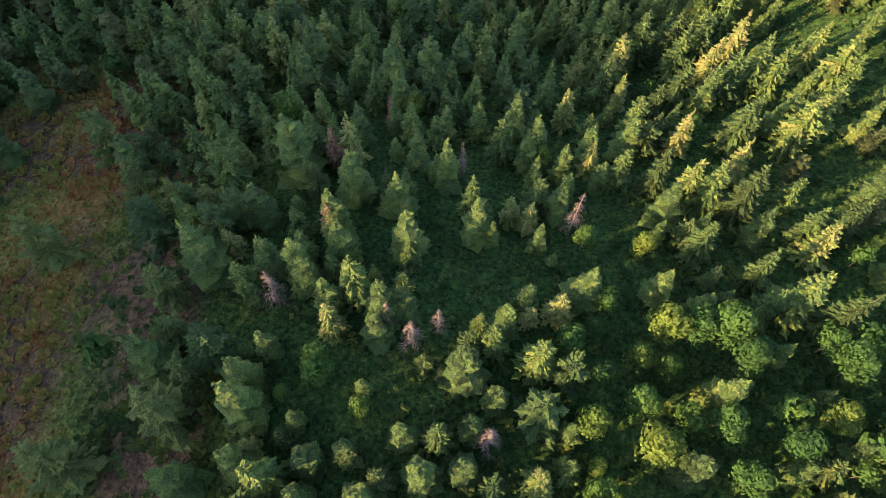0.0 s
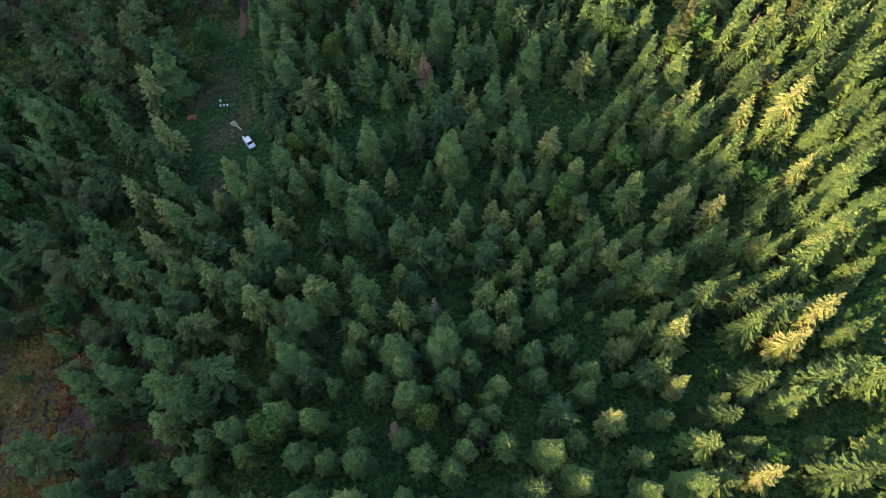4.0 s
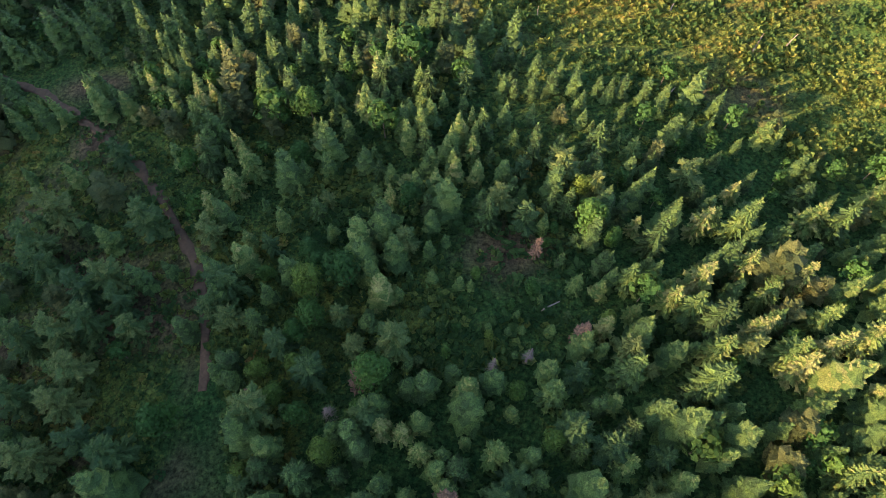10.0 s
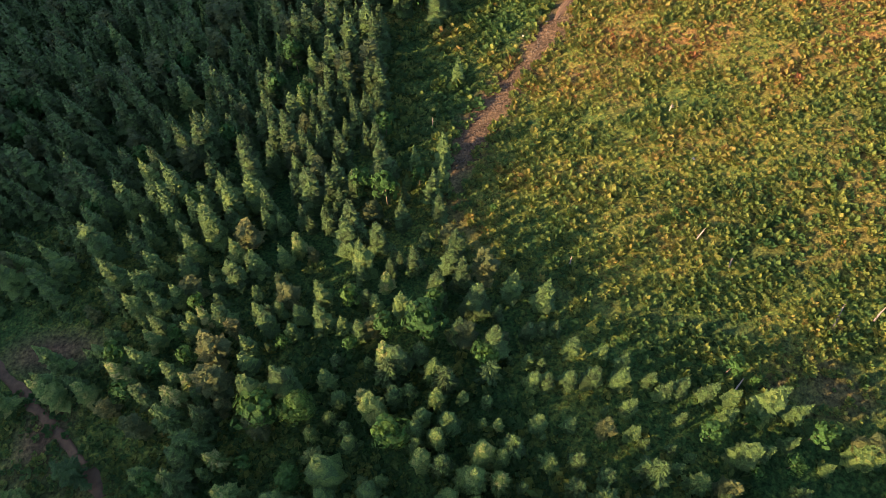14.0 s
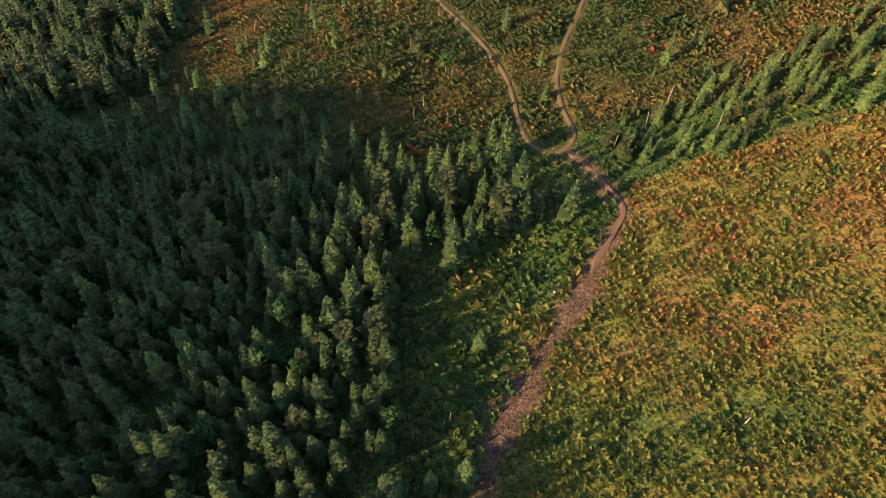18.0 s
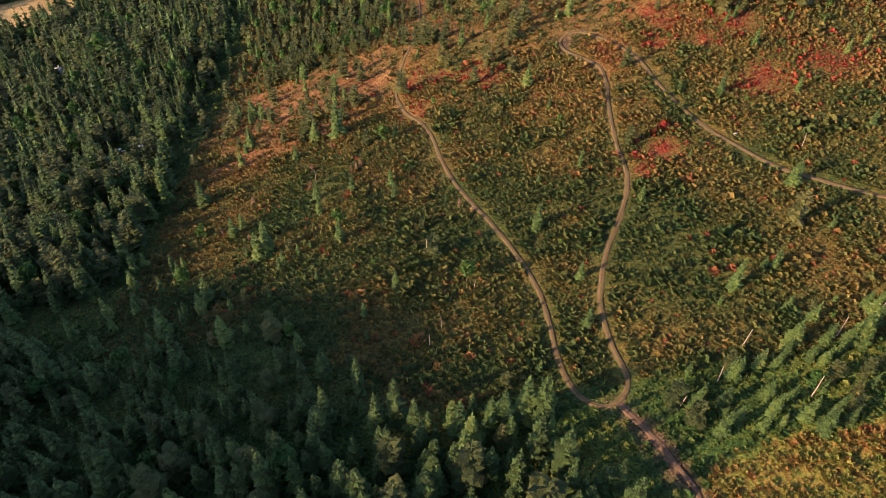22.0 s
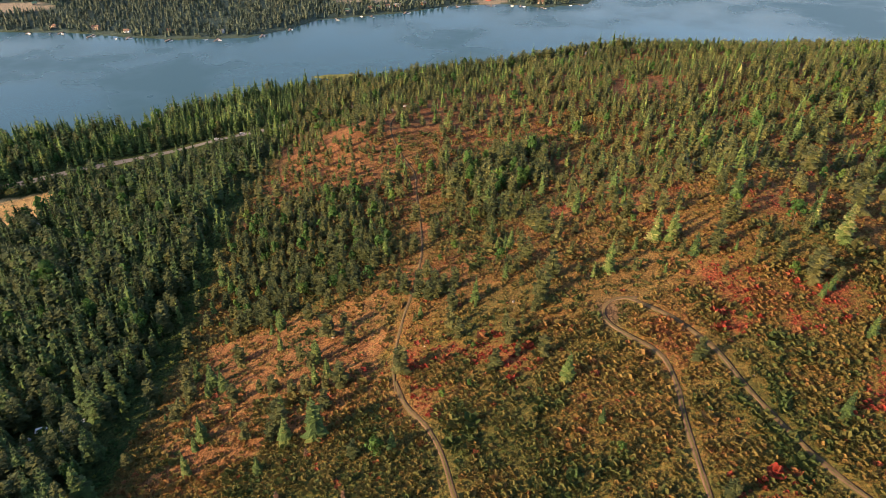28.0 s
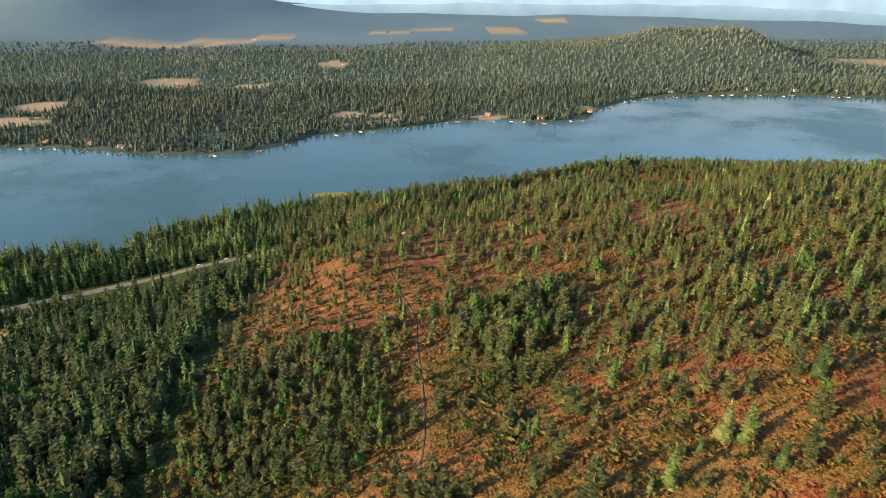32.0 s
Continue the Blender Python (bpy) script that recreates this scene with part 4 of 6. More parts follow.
def wood_density(x, y):
    """Chance of a tree in each planting cell."""
    n = value_noise(x, y, 17, 30)
    d = np.full(x.shape, 0.10)
    west = (x < -28) & (y < 100)
    d = np.where(west, 0.10, d)
    d = np.where((y >= 100) & (y < 300), 0.74 + 0.14 * (n > 0.5), d)
    d = np.where((x < -50) & (y > 160) & (y < 240), 0.28, d)
    d = np.where((y > 236) & (y < 300) & (x < -20), 0.55 + 0.3 * (n > 0.55), d)
    for gx_, gy_, ga, gb_ in THICKETS:
        d = np.where(np.hypot((x - gx_) / ga, (y - gy_) / gb_) < 1, 0.9, d)
    d = np.where(inside(DENSE_WOOD, x, y, 4), 0.88, d)
    d = np.where(inside(EDGE_WOOD, x, y, 4), 0.9, d)
    d = np.where(inside(WEST_SHADE_WOOD, x, y, 2), 0.85, d)
    hollow = np.exp(-((x + 5) / 22) ** 2 - ((y - 22) / 18) ** 2)
    d = d - 0.35 * hollow * inside(DENSE_WOOD, x, y)
    d = np.where(inside(EAST_FIELD, x, y, 3), 0.012, d)
    d = np.where(inside(DARK_WOOD, x, y, 4), 0.86, d)
    open_hill = (y > 400) & (x > -108) & ~inside(DARK_WOOD, x, y, 4)
    d = np.where(open_hill, 0.05 + 0.24 * np.clip((y - 530) / 50, 0, 1) * (0.35 + (n > 0.4)) + 0.16 * np.clip((y - 580) / 60, 0, 1) * np.clip((x - 40) / 40, 0, 1), d)
    d = np.where(open_hill & (x < -32) & (y < 478), 0.34, d)
    d = np.where((y > 740) & (x > -20), 0.14 + 0.22 * (n > 0.5), d)
    d = np.where((y > 830) & (x > -110), 0.30 + 0.32 * (n > 0.45), d)
    d = np.where((y > 600) & (x > 90), 0.42 + 0.32 * (n > 0.5), d)
    d = np.where((x > -12) & (x < 60) & (y > 300) & (y < 402) & ~inside(DARK_WOOD, x, y, 3), 0.012, d)
    d = np.where(inside(ROW_WOOD, x, y, 2), 0.75, d)
    d = np.where(inside(EAST_STRIP, x, y, 4), 0.85, d)
    d = np.where(inside(VALLEY_WOOD, x, y, 5), np.where(x > -150, 0.8, 0.46 + 0.22 * (n > 0.5)), d)
    d = np.where(inside(YOUNG_WOOD, x, y, 5), 0.95, d)
    d = np.where(inside(GROVE, x, y, 4), 0.92, d)
    d = np.where(inside(ORANGE_SLOPE, x, y, 4), 0.36, d)
    d = np.where(inside(LOWER_SLOPE, x, y, 4), 0.14, d)
    d = np.where(np.hypot((x + 16) / 16, (y - 864) / 12) < 1, 0.05, d)
    d = np.where((y > np.interp(x, HIGHWAY[:, 0], HIGHWAY[:, 1]) + 10), 0.92, d)
    below_road = np.interp(x, HIGHWAY[:, 0], HIGHWAY[:, 1]) - y
    d = np.where((below_road > 0) & (below_road < 16) & (x > -330) & (x < -170), d * 0.15, d)
    d = np.where((np.hypot(x - 38, y - 389) < 14) & (y > 378), 0.0, d)
    d = np.where((below_road > 0) & (below_road < 32) & (x > -245) & (x < -135), 0.04, d)
    d = np.where((below_road > 8) & (below_road < 34) & (x > -125) & (x < 60), 0.75, d)
    d = np.where((np.hypot((x - 64) / 20, (y - 551) / 20) < 1), 0.02, d)
    for clear in (CAMP, HAY_FIELD, ROAD_MEADOW, MEADOW, ROAD_FORK):
        d = np.where(inside(clear, x, y, 2), 0.0, d)
    d = np.where(inside(CABIN_YARD, x, y, 2), 0.5, d)
    for hx, hy, hr_ in ((-160, 551, 7), (-219, 671, 7), (-134, 571, 6), (-148, 569, 6)):
        d = np.where(np.hypot(x - hx, y - hy) < hr_, 0.0, d)
    for gx_, gy_, ga, gb_ in GLADES:
        d = np.where(np.hypot((x - gx_) / ga, (y - gy_) / gb_) < 0.8 + 0.4 * n, d * 0.12, d)
    return d


tx, ty, tr = scatter(4.5, -430, 640, -58, 1330, 11)
keep = (tr.uniform(size=tx.size) < wood_density(tx, ty)) & off_roads(tx, ty) & (np.hypot(tx + 39, ty - 137) > 6)
tx, ty = tx[keep], ty[keep]
tz = on_ground(tx, ty) - 0.15
size = np.clip(tr.normal(0.98, 0.26, tx.size), 0.40, 1.6)
# young growth is lower
young = inside(YOUNG_WOOD, tx, ty, 4) | inside(LOWER_SLOPE, tx, ty) | inside(ORANGE_SLOPE, tx, ty)
size = np.where(ty > np.interp(tx, HIGHWAY[:, 0], HIGHWAY[:, 1]) + 8, size * np.where(tx < -140, 1.2, 0.95), size)
size = np.where(young, size * 0.74, size)
size = np.where(inside(VALLEY_WOOD, tx, ty), size * 1.15, size)
size = np.where((ty > 740) & (tx > -105) & (ty < np.interp(tx, HIGHWAY[:, 0], HIGHWAY[:, 1]) - 36), size * 0.72, size)
size = np.where((ty > 400) & (tx > -108) & (ty < 740) & ~young & ~inside(GROVE, tx, ty) & ~inside(EAST_STRIP, tx, ty), size * tr.choice([0.4, 0.55, 0.7, 0.85], tx.size), size)
size = np.where(inside(EAST_STRIP, tx, ty, 4), size * 0.55, size)
size = np.where(inside(EDGE_WOOD, tx, ty, 4) & (tx > 12), size * 0.66, size)
size = np.where((ty > 150) & (ty < 260) & ~inside(DENSE_WOOD, tx, ty) & ~inside(EDGE_WOOD, tx, ty), size * tr.choice([0.7, 0.85, 1.05], tx.size), size)
size = np.where(inside(EAST_FIELD, tx, ty, 3), size * 0.5, size)
# dark, valley and edge woods: shade painted in as darker tree tones
shade_tone = np.where(inside(VALLEY_WOOD, tx, ty, 3) | inside(DARK_WOOD, tx, ty, 3), np.where(ty > 430, 0.42, 0.34), np.where(inside(EDGE_WOOD, tx, ty, 3), 0.7, 1.0))
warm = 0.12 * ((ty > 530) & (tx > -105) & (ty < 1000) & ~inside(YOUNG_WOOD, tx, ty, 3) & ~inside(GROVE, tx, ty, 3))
tone = shade_tone * np.clip(warm + 0.15 + 0.55 * tr.beta(1.6, 2.2, tx.size) + 0.25 * (value_noise(tx, ty, 40, 33) - 0.4), 0, 1)
turn = tr.uniform(0, 6.283, tx.size)
pick = tr.uniform(size=tx.size)
# kinds: 0 spruce, 1 pine, 2 broadleaf
pine_share = np.where((ty > 540) & (tx > -110), 0.75, np.where(inside(VALLEY_WOOD, tx, ty), 0.42, 0.12))
pine_share = np.where((tx < -28) & (ty < 240), 0.25, pine_share)
broad_share = np.where((ty > 145) & (ty < 260), 0.22, 0.05) + np.where((ty < 34) & (tx > 12), 0.45, 0) + 0.2 * inside(GROVE, tx, ty) + 0.15 * inside(YOUNG_WOOD, tx, ty)
broad_share = np.where(inside(EAST_FIELD, tx, ty), 0.6, broad_share)
broad_share = np.where((ty > 400) & (ty < 545) & (tx > -106) & ~inside(DARK_WOOD, tx, ty, 3) & ~inside(EAST_STRIP, tx, ty, 3), 0.15, broad_share)
kinds = np.where(pick < broad_share, 2, np.where(pick < broad_share + pine_share, 1, 0))

# trees that stand out keep their own places; the rest fills in between them, lower
known = np.array([(*q, k) for k, rows in enumerate((SPRUCES, PINES, BROADLEAVES)) for q in rows], float)
gap_to = np.full(tx.size, 99.0)
for kx, ky, kw, _ in known:
    gap_to = np.minimum(gap_to, np.hypot(tx - kx, ty - ky) / (0.45 * kw + 0.6))
mapped = (np.abs(tx) < 100) & (ty < 285) & ~inside(WEST_SHADE_WOOD, tx, ty)
stay = (gap_to > 1) & ~(mapped & (tr.uniform(size=tx.size) < np.where((tx > 20) & (ty < 95) & (ty > 28), 0.5, 0.08)))
for hx, hy, ha, hb in THICKETS:
    size = np.where(np.hypot((tx - hx) / ha, (ty - hy) / hb) < 1, np.clip(size, 0.6, 1.2) * 0.62, size)
size = np.where((tx > -44) & (tx < -8) & (ty > 150) & (ty < 235), size * 1.2, size)
size = np.where(mapped, size * np.where((tx > 20) & (ty < 95), 0.7, 0.82), size)
tx, ty, size, tone, turn, kinds = (a[stay] for a in (tx, ty, size, tone, turn, kinds))
wide = size * np.where(mapped[stay], tr.uniform(0.92, 1.25, tx.size), tr.uniform(0.85, 1.15, tx.size))
tall_per_wide = np.array((2.3, 1.9, 1.5))[known[:, 3].astype(int)] * tr.uniform(0.9, 1.1, len(known))
base_wide, base_tall = np.array((5.5, 5.5, 5.4))[known[:, 3].astype(int)], np.array((13.5, 11.5, 10.0))[known[:, 3].astype(int)]
tx, ty = np.r_[known[:, 0] + tr.uniform(-0.4, 0.4, len(known)), tx], np.r_[known[:, 1] + tr.uniform(-0.4, 0.4, len(known)), ty]
at_edge = inside(EDGE_WOOD, known[:, 0], known[:, 1], 4) & (known[:, 0] > 12)
size = np.r_[np.clip(known[:, 2] * tall_per_wide, 6, 16) / base_tall * np.where(at_edge, 0.75, 1.0), size]
wide = np.r_[np.minimum(known[:, 2], 7.2) / base_wide, wide]
tone = np.r_[np.clip(tr.normal(0.45, 0.2, len(known)), 0, 1), tone]
turn = np.r_[tr.uniform(0, 6.283, len(known)), turn]
kinds = np.r_[known[:, 3].astype(int), kinds]
tz = on_ground(tx, ty) - 0.15

# templates, from fine to coarse
near_spruce = [conifer(q, 13.4, 3.0, 0.9, n, m, 2, pw, tp) for q, n, m, pw, tp in ((1, 17, 11, 0.84, 0.04), (2, 16, 11, 0.76, 0.08), (3, 18, 11, 0.94, 0.03), (4, 15, 11, 0.68, 0.12))]
mid_spruce = [conifer(q, 13.4, 2.9, 0.8, n, 9, 0, pw, tp, ragged=0.9) for q, n, pw, tp in ((5, 14, 0.86, 0.05), (6, 13, 0.76, 0.09), (7, 14, 0.95, 0.04))]
low_spruce = [conifer(q, 13.0, 2.8, 0.6, 7, 6, 0, 0.86, 0.05, core=0.62, ragged=1.2) for q in (8, 9, 10)]
near_pine = [conifer(q, 11.8, 2.9, 1.6, 13, 10, 2, 0.62, 0.30, 0.22, ragged=1.5) for q in (21, 22, 23)]
mid_pine = [conifer(q, 11.6, 2.9, 1.6, 11, 9, 0, 0.62, 0.30, 0.22, ragged=1.5) for q in (24, 25)]
low_pine = [conifer(q, 10.6, 3.0, 1.6, 7, 6, 0, 0.70, 0.22, 0.12, core=0.62, ragged=0.8) for q in (26, 27, 28)]


def crown_lobes(seed):
    r = np.random.default_rng(seed)
    return [(r.uniform(-1.3, 1.3), r.uniform(-1.3, 1.3), r.uniform(4.2, 8.6), r.uniform(1.2, 1.9)) for _ in range(7)] + [(0, 0, 7.2, 2.0), (0, 0, 9.0, 1.3)]


near_broad = [leafy(s, crown_lobes(s), 150, 0.28) for s in (31, 32, 33)]
mid_broad = [leafy(s, crown_lobes(s), 20, 0.60) for s in (34, 35)]
low_broad = [leafy(s, crown_lobes(s), 8, 0.95) for s in (36, 37)]


def stem(height, r0, sides):
    return tube([(0, 0, -0.3), (0.06, 0.03, height * 0.5), (0, 0, height * 0.93)], [r0, r0 * 0.62, r0 * 0.12], sides)


def limbs(seed):
    r = np.random.default_rng(seed)
    pieces = [tube([(0, 0, -0.3), (0.1, 0.05, 3.0), (0, 0.1, 8.6)], [0.16, 0.12, 0.03], 6)]
    for x, y, z, q in crown_lobes(seed)[:6]:
        pieces.append(tube([(0, 0, z * 0.55), (x * 0.5, y * 0.5, z * 0.8), (x, y, z)], [0.07, 0.05, 0.02], 4))
    return join(pieces)


# each kind's nearest few hundred along the start of the flight stand as trees of their own
KINDS = [
    ("spruce_tree", near_spruce, [stem(12.8, 0.22, 6)] * 4, spruce_own, mid_spruce, low_spruce, spruce_mat, "green spruce tree with dense drooping branches in the wood", "spruces of the hillside wood", 300),
    ("pine_tree", near_pine, [stem(11.0, 0.19, 6)] * 3, pine_own, mid_pine, low_pine, pine_mat, "grey-green pine tree with an open rounded crown", "pines of the hillside", 140),
    ("broadleaf_tree", near_broad, [limbs(s) for s in (31, 32, 33)], broad_own, mid_broad, low_broad, broad_mat, "bright green broadleaf tree with a loose leafy crown", "broadleaf trees of the clearings", 120),
]
STEM = [stem(13.0, 0.22, 3), stem(10.5, 0.19, 3), stem(8.6, 0.15, 3)]
for kd, (name, fine, stems, own, mid, low, mat, label, group, most) in enumerate(KINDS):
    mine = np.where(kinds == kd)[0]
    # those beside the start of the flight come first
    order = mine[np.argsort((mine >= len(known)) * 1000 + ty[mine] * (mine < len(known)) + (mine >= len(known)) * (np.abs(tx[mine]) + np.clip(ty[mine] - 200, 0, None)))]
    single, rest = order[:most], order[most:]
    masters = []
    for k, (cv, cf) in enumerate(fine):
        root = tagged(new(name), label, name.split("_")[0], group)
        wood = new("trunk", mesh_from("trunk", *stems[k], [bark_mat], smooth=True))
        leaf = new("crown", mesh_from("crown", cv, cf, [own]))
        wood.parent = leaf.parent = root
        masters.append(root)
    for n, i in enumerate(single):
        m = Matrix.LocRotScale((tx[i], ty[i], tz[i]), Euler((tr.normal(0, 0.02), tr.normal(0, 0.02), turn[i])), None)
        k = n % len(masters)
        if n < len(masters):
            ob = masters[k]
            ob.matrix_basis = m
        else:
            ob = copy_thing(masters[k], m)
        ob.scale = (wide[i], wide[i], size[i])
    # the rest of the wood, coarser with distance
    dist = np.abs(tx[rest]) * 0.7 + np.clip(ty[rest] - 560, 0, None)
    close = dist < 130
    for tag, sel, tmpl in (("near", rest[close], mid), ("far", rest[~close], low)):
        if not len(sel):
            continue
        which = tr.integers(0, len(tmpl), len(sel))
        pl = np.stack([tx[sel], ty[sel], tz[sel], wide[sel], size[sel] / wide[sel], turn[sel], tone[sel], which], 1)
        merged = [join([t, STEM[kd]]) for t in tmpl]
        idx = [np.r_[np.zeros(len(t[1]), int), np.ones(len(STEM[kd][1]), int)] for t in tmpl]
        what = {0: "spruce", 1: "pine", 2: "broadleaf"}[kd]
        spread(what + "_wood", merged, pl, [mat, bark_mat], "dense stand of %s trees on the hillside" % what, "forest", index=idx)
print("trees", len(tx), [int((kinds == k).sum()) for k in range(3)])

# ---- shrubs ----
def bush(seed, n, width):
    """A leafy tuft: blades that rise and spread from one root, the outer ones lower."""
    r = np.random.default_rng(seed)
    v, f = [], []
    for k in range(n):
        ring = 0 if k < n // 3 else 1
        az = k * 2.4 + r.uniform(-0.4, 0.4)
        out, side = np.array((math.cos(az), math.sin(az), 0.0)), np.array((-math.sin(az), math.cos(az), 0.0))
        q = (0.30, 0.85)[ring] * r.uniform(0.7, 1.2)
        root = out * q * 0.08 + np.array((0, 0, (0.35, 0.05)[ring]))
        tip = out * q + np.array((0, 0, (1.0, 0.62)[ring] * r.uniform(0.7, 1.15)))
        mid = root * 0.45 + tip * 0.55 + np.array((0, 0, 0.14))
        w = width * r.uniform(0.7, 1.25)
        m = len(v)
        v += [root, mid + side * w - (0, 0, 0.12), tip, mid - side * w - (0, 0, 0.12)]
        f += [(m, m + 1, m + 2), (m, m + 2, m + 3)]
    return np.array(v), np.array(f)


sx, sy, sr = scatter(1.36, -330, 330, -40, 800, 41)
n1, n2 = value_noise(sx, sy, 15, 42), value_noise(sx, sy, 5, 43)
field = inside(EAST_FIELD, sx, sy, 2)
opening = (sy > 400) & (sx > -106) & ~inside(DARK_WOOD, sx, sy, 3)
west = (sx < -26) & (sy < 240)
dense = inside(DENSE_WOOD, sx, sy) | inside(DARK_WOOD, sx, sy) | inside(EDGE_WOOD, sx, sy)
chance = np.where(field, 0.80, np.where(opening, 0.93, np.where(west, 0.68, np.where(dense, 0.12, 0.75))))
chance = np.where(inside(DENSE_WOOD, sx, sy) & (sy < 45), 0.30, chance)
chance = np.where(inside(LOWER_SLOPE, sx, sy, 3) | inside(ORANGE_SLOPE, sx, sy, 3), 0.5, chance)
chance = np.where(~field & ~opening, chance * 0.8, chance)
chance = np.where(sy > 560, chance * 0.5, chance)
chance = np.where(sy > 700, chance * 0.7, chance)
chance = np.where(inside(VALLEY_WOOD, sx, sy) | inside(MEADOW, sx, sy) | inside(WEST_SHADE_WOOD, sx, sy) | (sx < -126), 0.0, chance)
chance = chance * np.where(n1 < 0.16, 0.6, 1.0)
chance = np.where(np.hypot((sx - 71) / 13, (sy - 228) / 6) < 0.7 + 0.6 * n2, chance * 0.3, chance)
keep = (sr.uniform(size=sx.size) < chance) & off_roads(sx, sy, np.where(sy > 395, 2.5, np.where(sy > 352, 2.3, np.where(sy > 292, 1.6 + 2.6 * value_noise(sx, sy, 6, 49), 1.5)))) & ~inside(CAMP, sx, sy, 1) & ~inside(ROAD_FORK, sx, sy, 1) & (np.hypot((sx - 55) / 3.5, (sy - 556) / 5) > 1)
sx, sy, n1, n2, field, opening, west = (a[keep] for a in (sx, sy, n1, n2, field, opening, west))
hue = autumn(sx, sy)
red = np.zeros(sx.shape)
for px, py, pr in RED_PATCHES:
    red = np.maximum(red, np.exp(-((sx - px) ** 2 + (sy - py) ** 2) / (pr * pr)))
hue = np.where(sr.uniform(size=sx.size) < red * 1.3, 0.74 + 0.26 * n2, hue)
hue = np.where(opening & (sr.uniform(size=sx.size) < 0.025), 0.75, hue)
hue = np.clip(hue + sr.normal(0, 1, sx.size) * np.where(opening & (red < 0.3), 0.068, np.where(field, 0.075, 0.08)), 0, 1)
strip_side = (sx > -14) & (sx < 45) & (sy > 285) & (sy < 372) & ~field
big = np.where(field, 1.2, np.where(strip_side, 1.35, 1.0)) * np.where(field, 1.0, np.where(opening, 1.08, 1.0)) * np.where(red > 0.4, 0.62, 1.0) * np.where((sy > 145) & (sy < 250) & (sx > -45) & ~field, 1.35, 1.0) * sr.uniform(0.5, 1.4, sx.size) * (0.7 + 0.75 * n2) * np.where(opening & (sr.uniform(size=sx.size) < 0.08), 1.6, 1.0)
bushes, coarse = [bush(s, 12, 0.28) for s in (51, 52, 53, 54)], [bush(s, 9, 0.38) for s in (55, 56, 57)]
# clumps of taller green bushes on the open hill
clump = opening & (value_noise(sx, sy, 13, 48) + 0.25 * np.exp(-((sx + 35) / 40) ** 2 - ((sy - 500) / 18) ** 2) > 0.70) & (red < 0.3)
big = np.where(clump, big * 1.25, big)
hue = np.where(clump, np.clip(hue - 0.13, 0.03, 1), hue)
sparse, under = [bush(s, 6, 0.42) for s in (58, 59)], [bush(s, 7, 0.40) for s in (60, 61, 62)]
for sel, tmpl, label in ((~opening & field, bushes, "thick low shrubs turning yellow and orange on the open slope"), (~opening & ~field, under, "low green undergrowth between the trees"),
                         (opening & (sy > 560), sparse, "low rusty and green shrubs between young pines"), (opening & (sy <= 560), coarse, "green, gold and red autumn shrubs on the open hillside")):
    k = np.where(sel)[0]
    pl = np.stack([sx[k], sy[k], on_ground(sx[k], sy[k]) - 0.1, big[k], sr.uniform(0.8, 1.3, len(k)), sr.uniform(0, 6.3, len(k)), hue[k], sr.integers(0, len(tmpl), len(k))], 1)
    spread("shrubs", tmpl, pl, [shrub_mat if tmpl is bushes or tmpl is under else heath_mat], label, "shrubs")
print("shrubs", len(sx))

# ---- far shore woods ----
fx, fy, fr = [], [], np.random.default_rng(61)
for y0, y1, step in ((1250, 1700, 7.6), (1700, 2150, 11.5), (2150, 2300, 16.0)):
    a, b = np.meshgrid(np.arange(-1400, 1700, step), np.arange(y0, y1, step))
    a, b = a.ravel() + fr.uniform(-0.6, 0.6, a.size) * step, b.ravel() + fr.uniform(-0.6, 0.6, a.size) * step
    ok = (np.abs(a - 50) < (b - 449) * 0.76) & (b > far_shore(a) + 6) & ~far_field(a, b) & (fr.uniform(size=a.size) < 0.62 + 0.6 * value_noise(a, b, 60, 62))
    fx.append(a[ok])
    fy.append(b[ok])
fx, fy = np.concatenate(fx), np.concatenate(fy)
far_tree = [conifer(s, 12.0, 3.4, 0.3, 2, 3, 0, 0.6, 0.2, core=0.9) for s in (71, 72, 73)]
# tone rises with height, painting the hill's sunlit look into its trees
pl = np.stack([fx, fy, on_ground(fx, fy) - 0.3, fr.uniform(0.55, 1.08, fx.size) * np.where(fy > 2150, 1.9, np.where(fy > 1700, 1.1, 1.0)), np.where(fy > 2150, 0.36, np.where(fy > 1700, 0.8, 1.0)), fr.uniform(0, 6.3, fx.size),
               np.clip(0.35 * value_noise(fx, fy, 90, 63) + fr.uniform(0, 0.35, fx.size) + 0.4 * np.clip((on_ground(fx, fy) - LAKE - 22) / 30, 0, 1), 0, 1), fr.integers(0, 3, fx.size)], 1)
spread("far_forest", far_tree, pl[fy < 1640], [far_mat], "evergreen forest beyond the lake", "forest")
spread("far_forest", far_tree, pl[(fy >= 1640) & (fy < 2150)], [mid_far_mat], "evergreen forest on the hill beyond the lake, haze painted in", "forest")
spread("far_forest", far_tree, pl[fy >= 2150], [distant_mat], "distant forest at the foot of the mountains, tinted blue for haze", "forest")
print("far", len(fx))

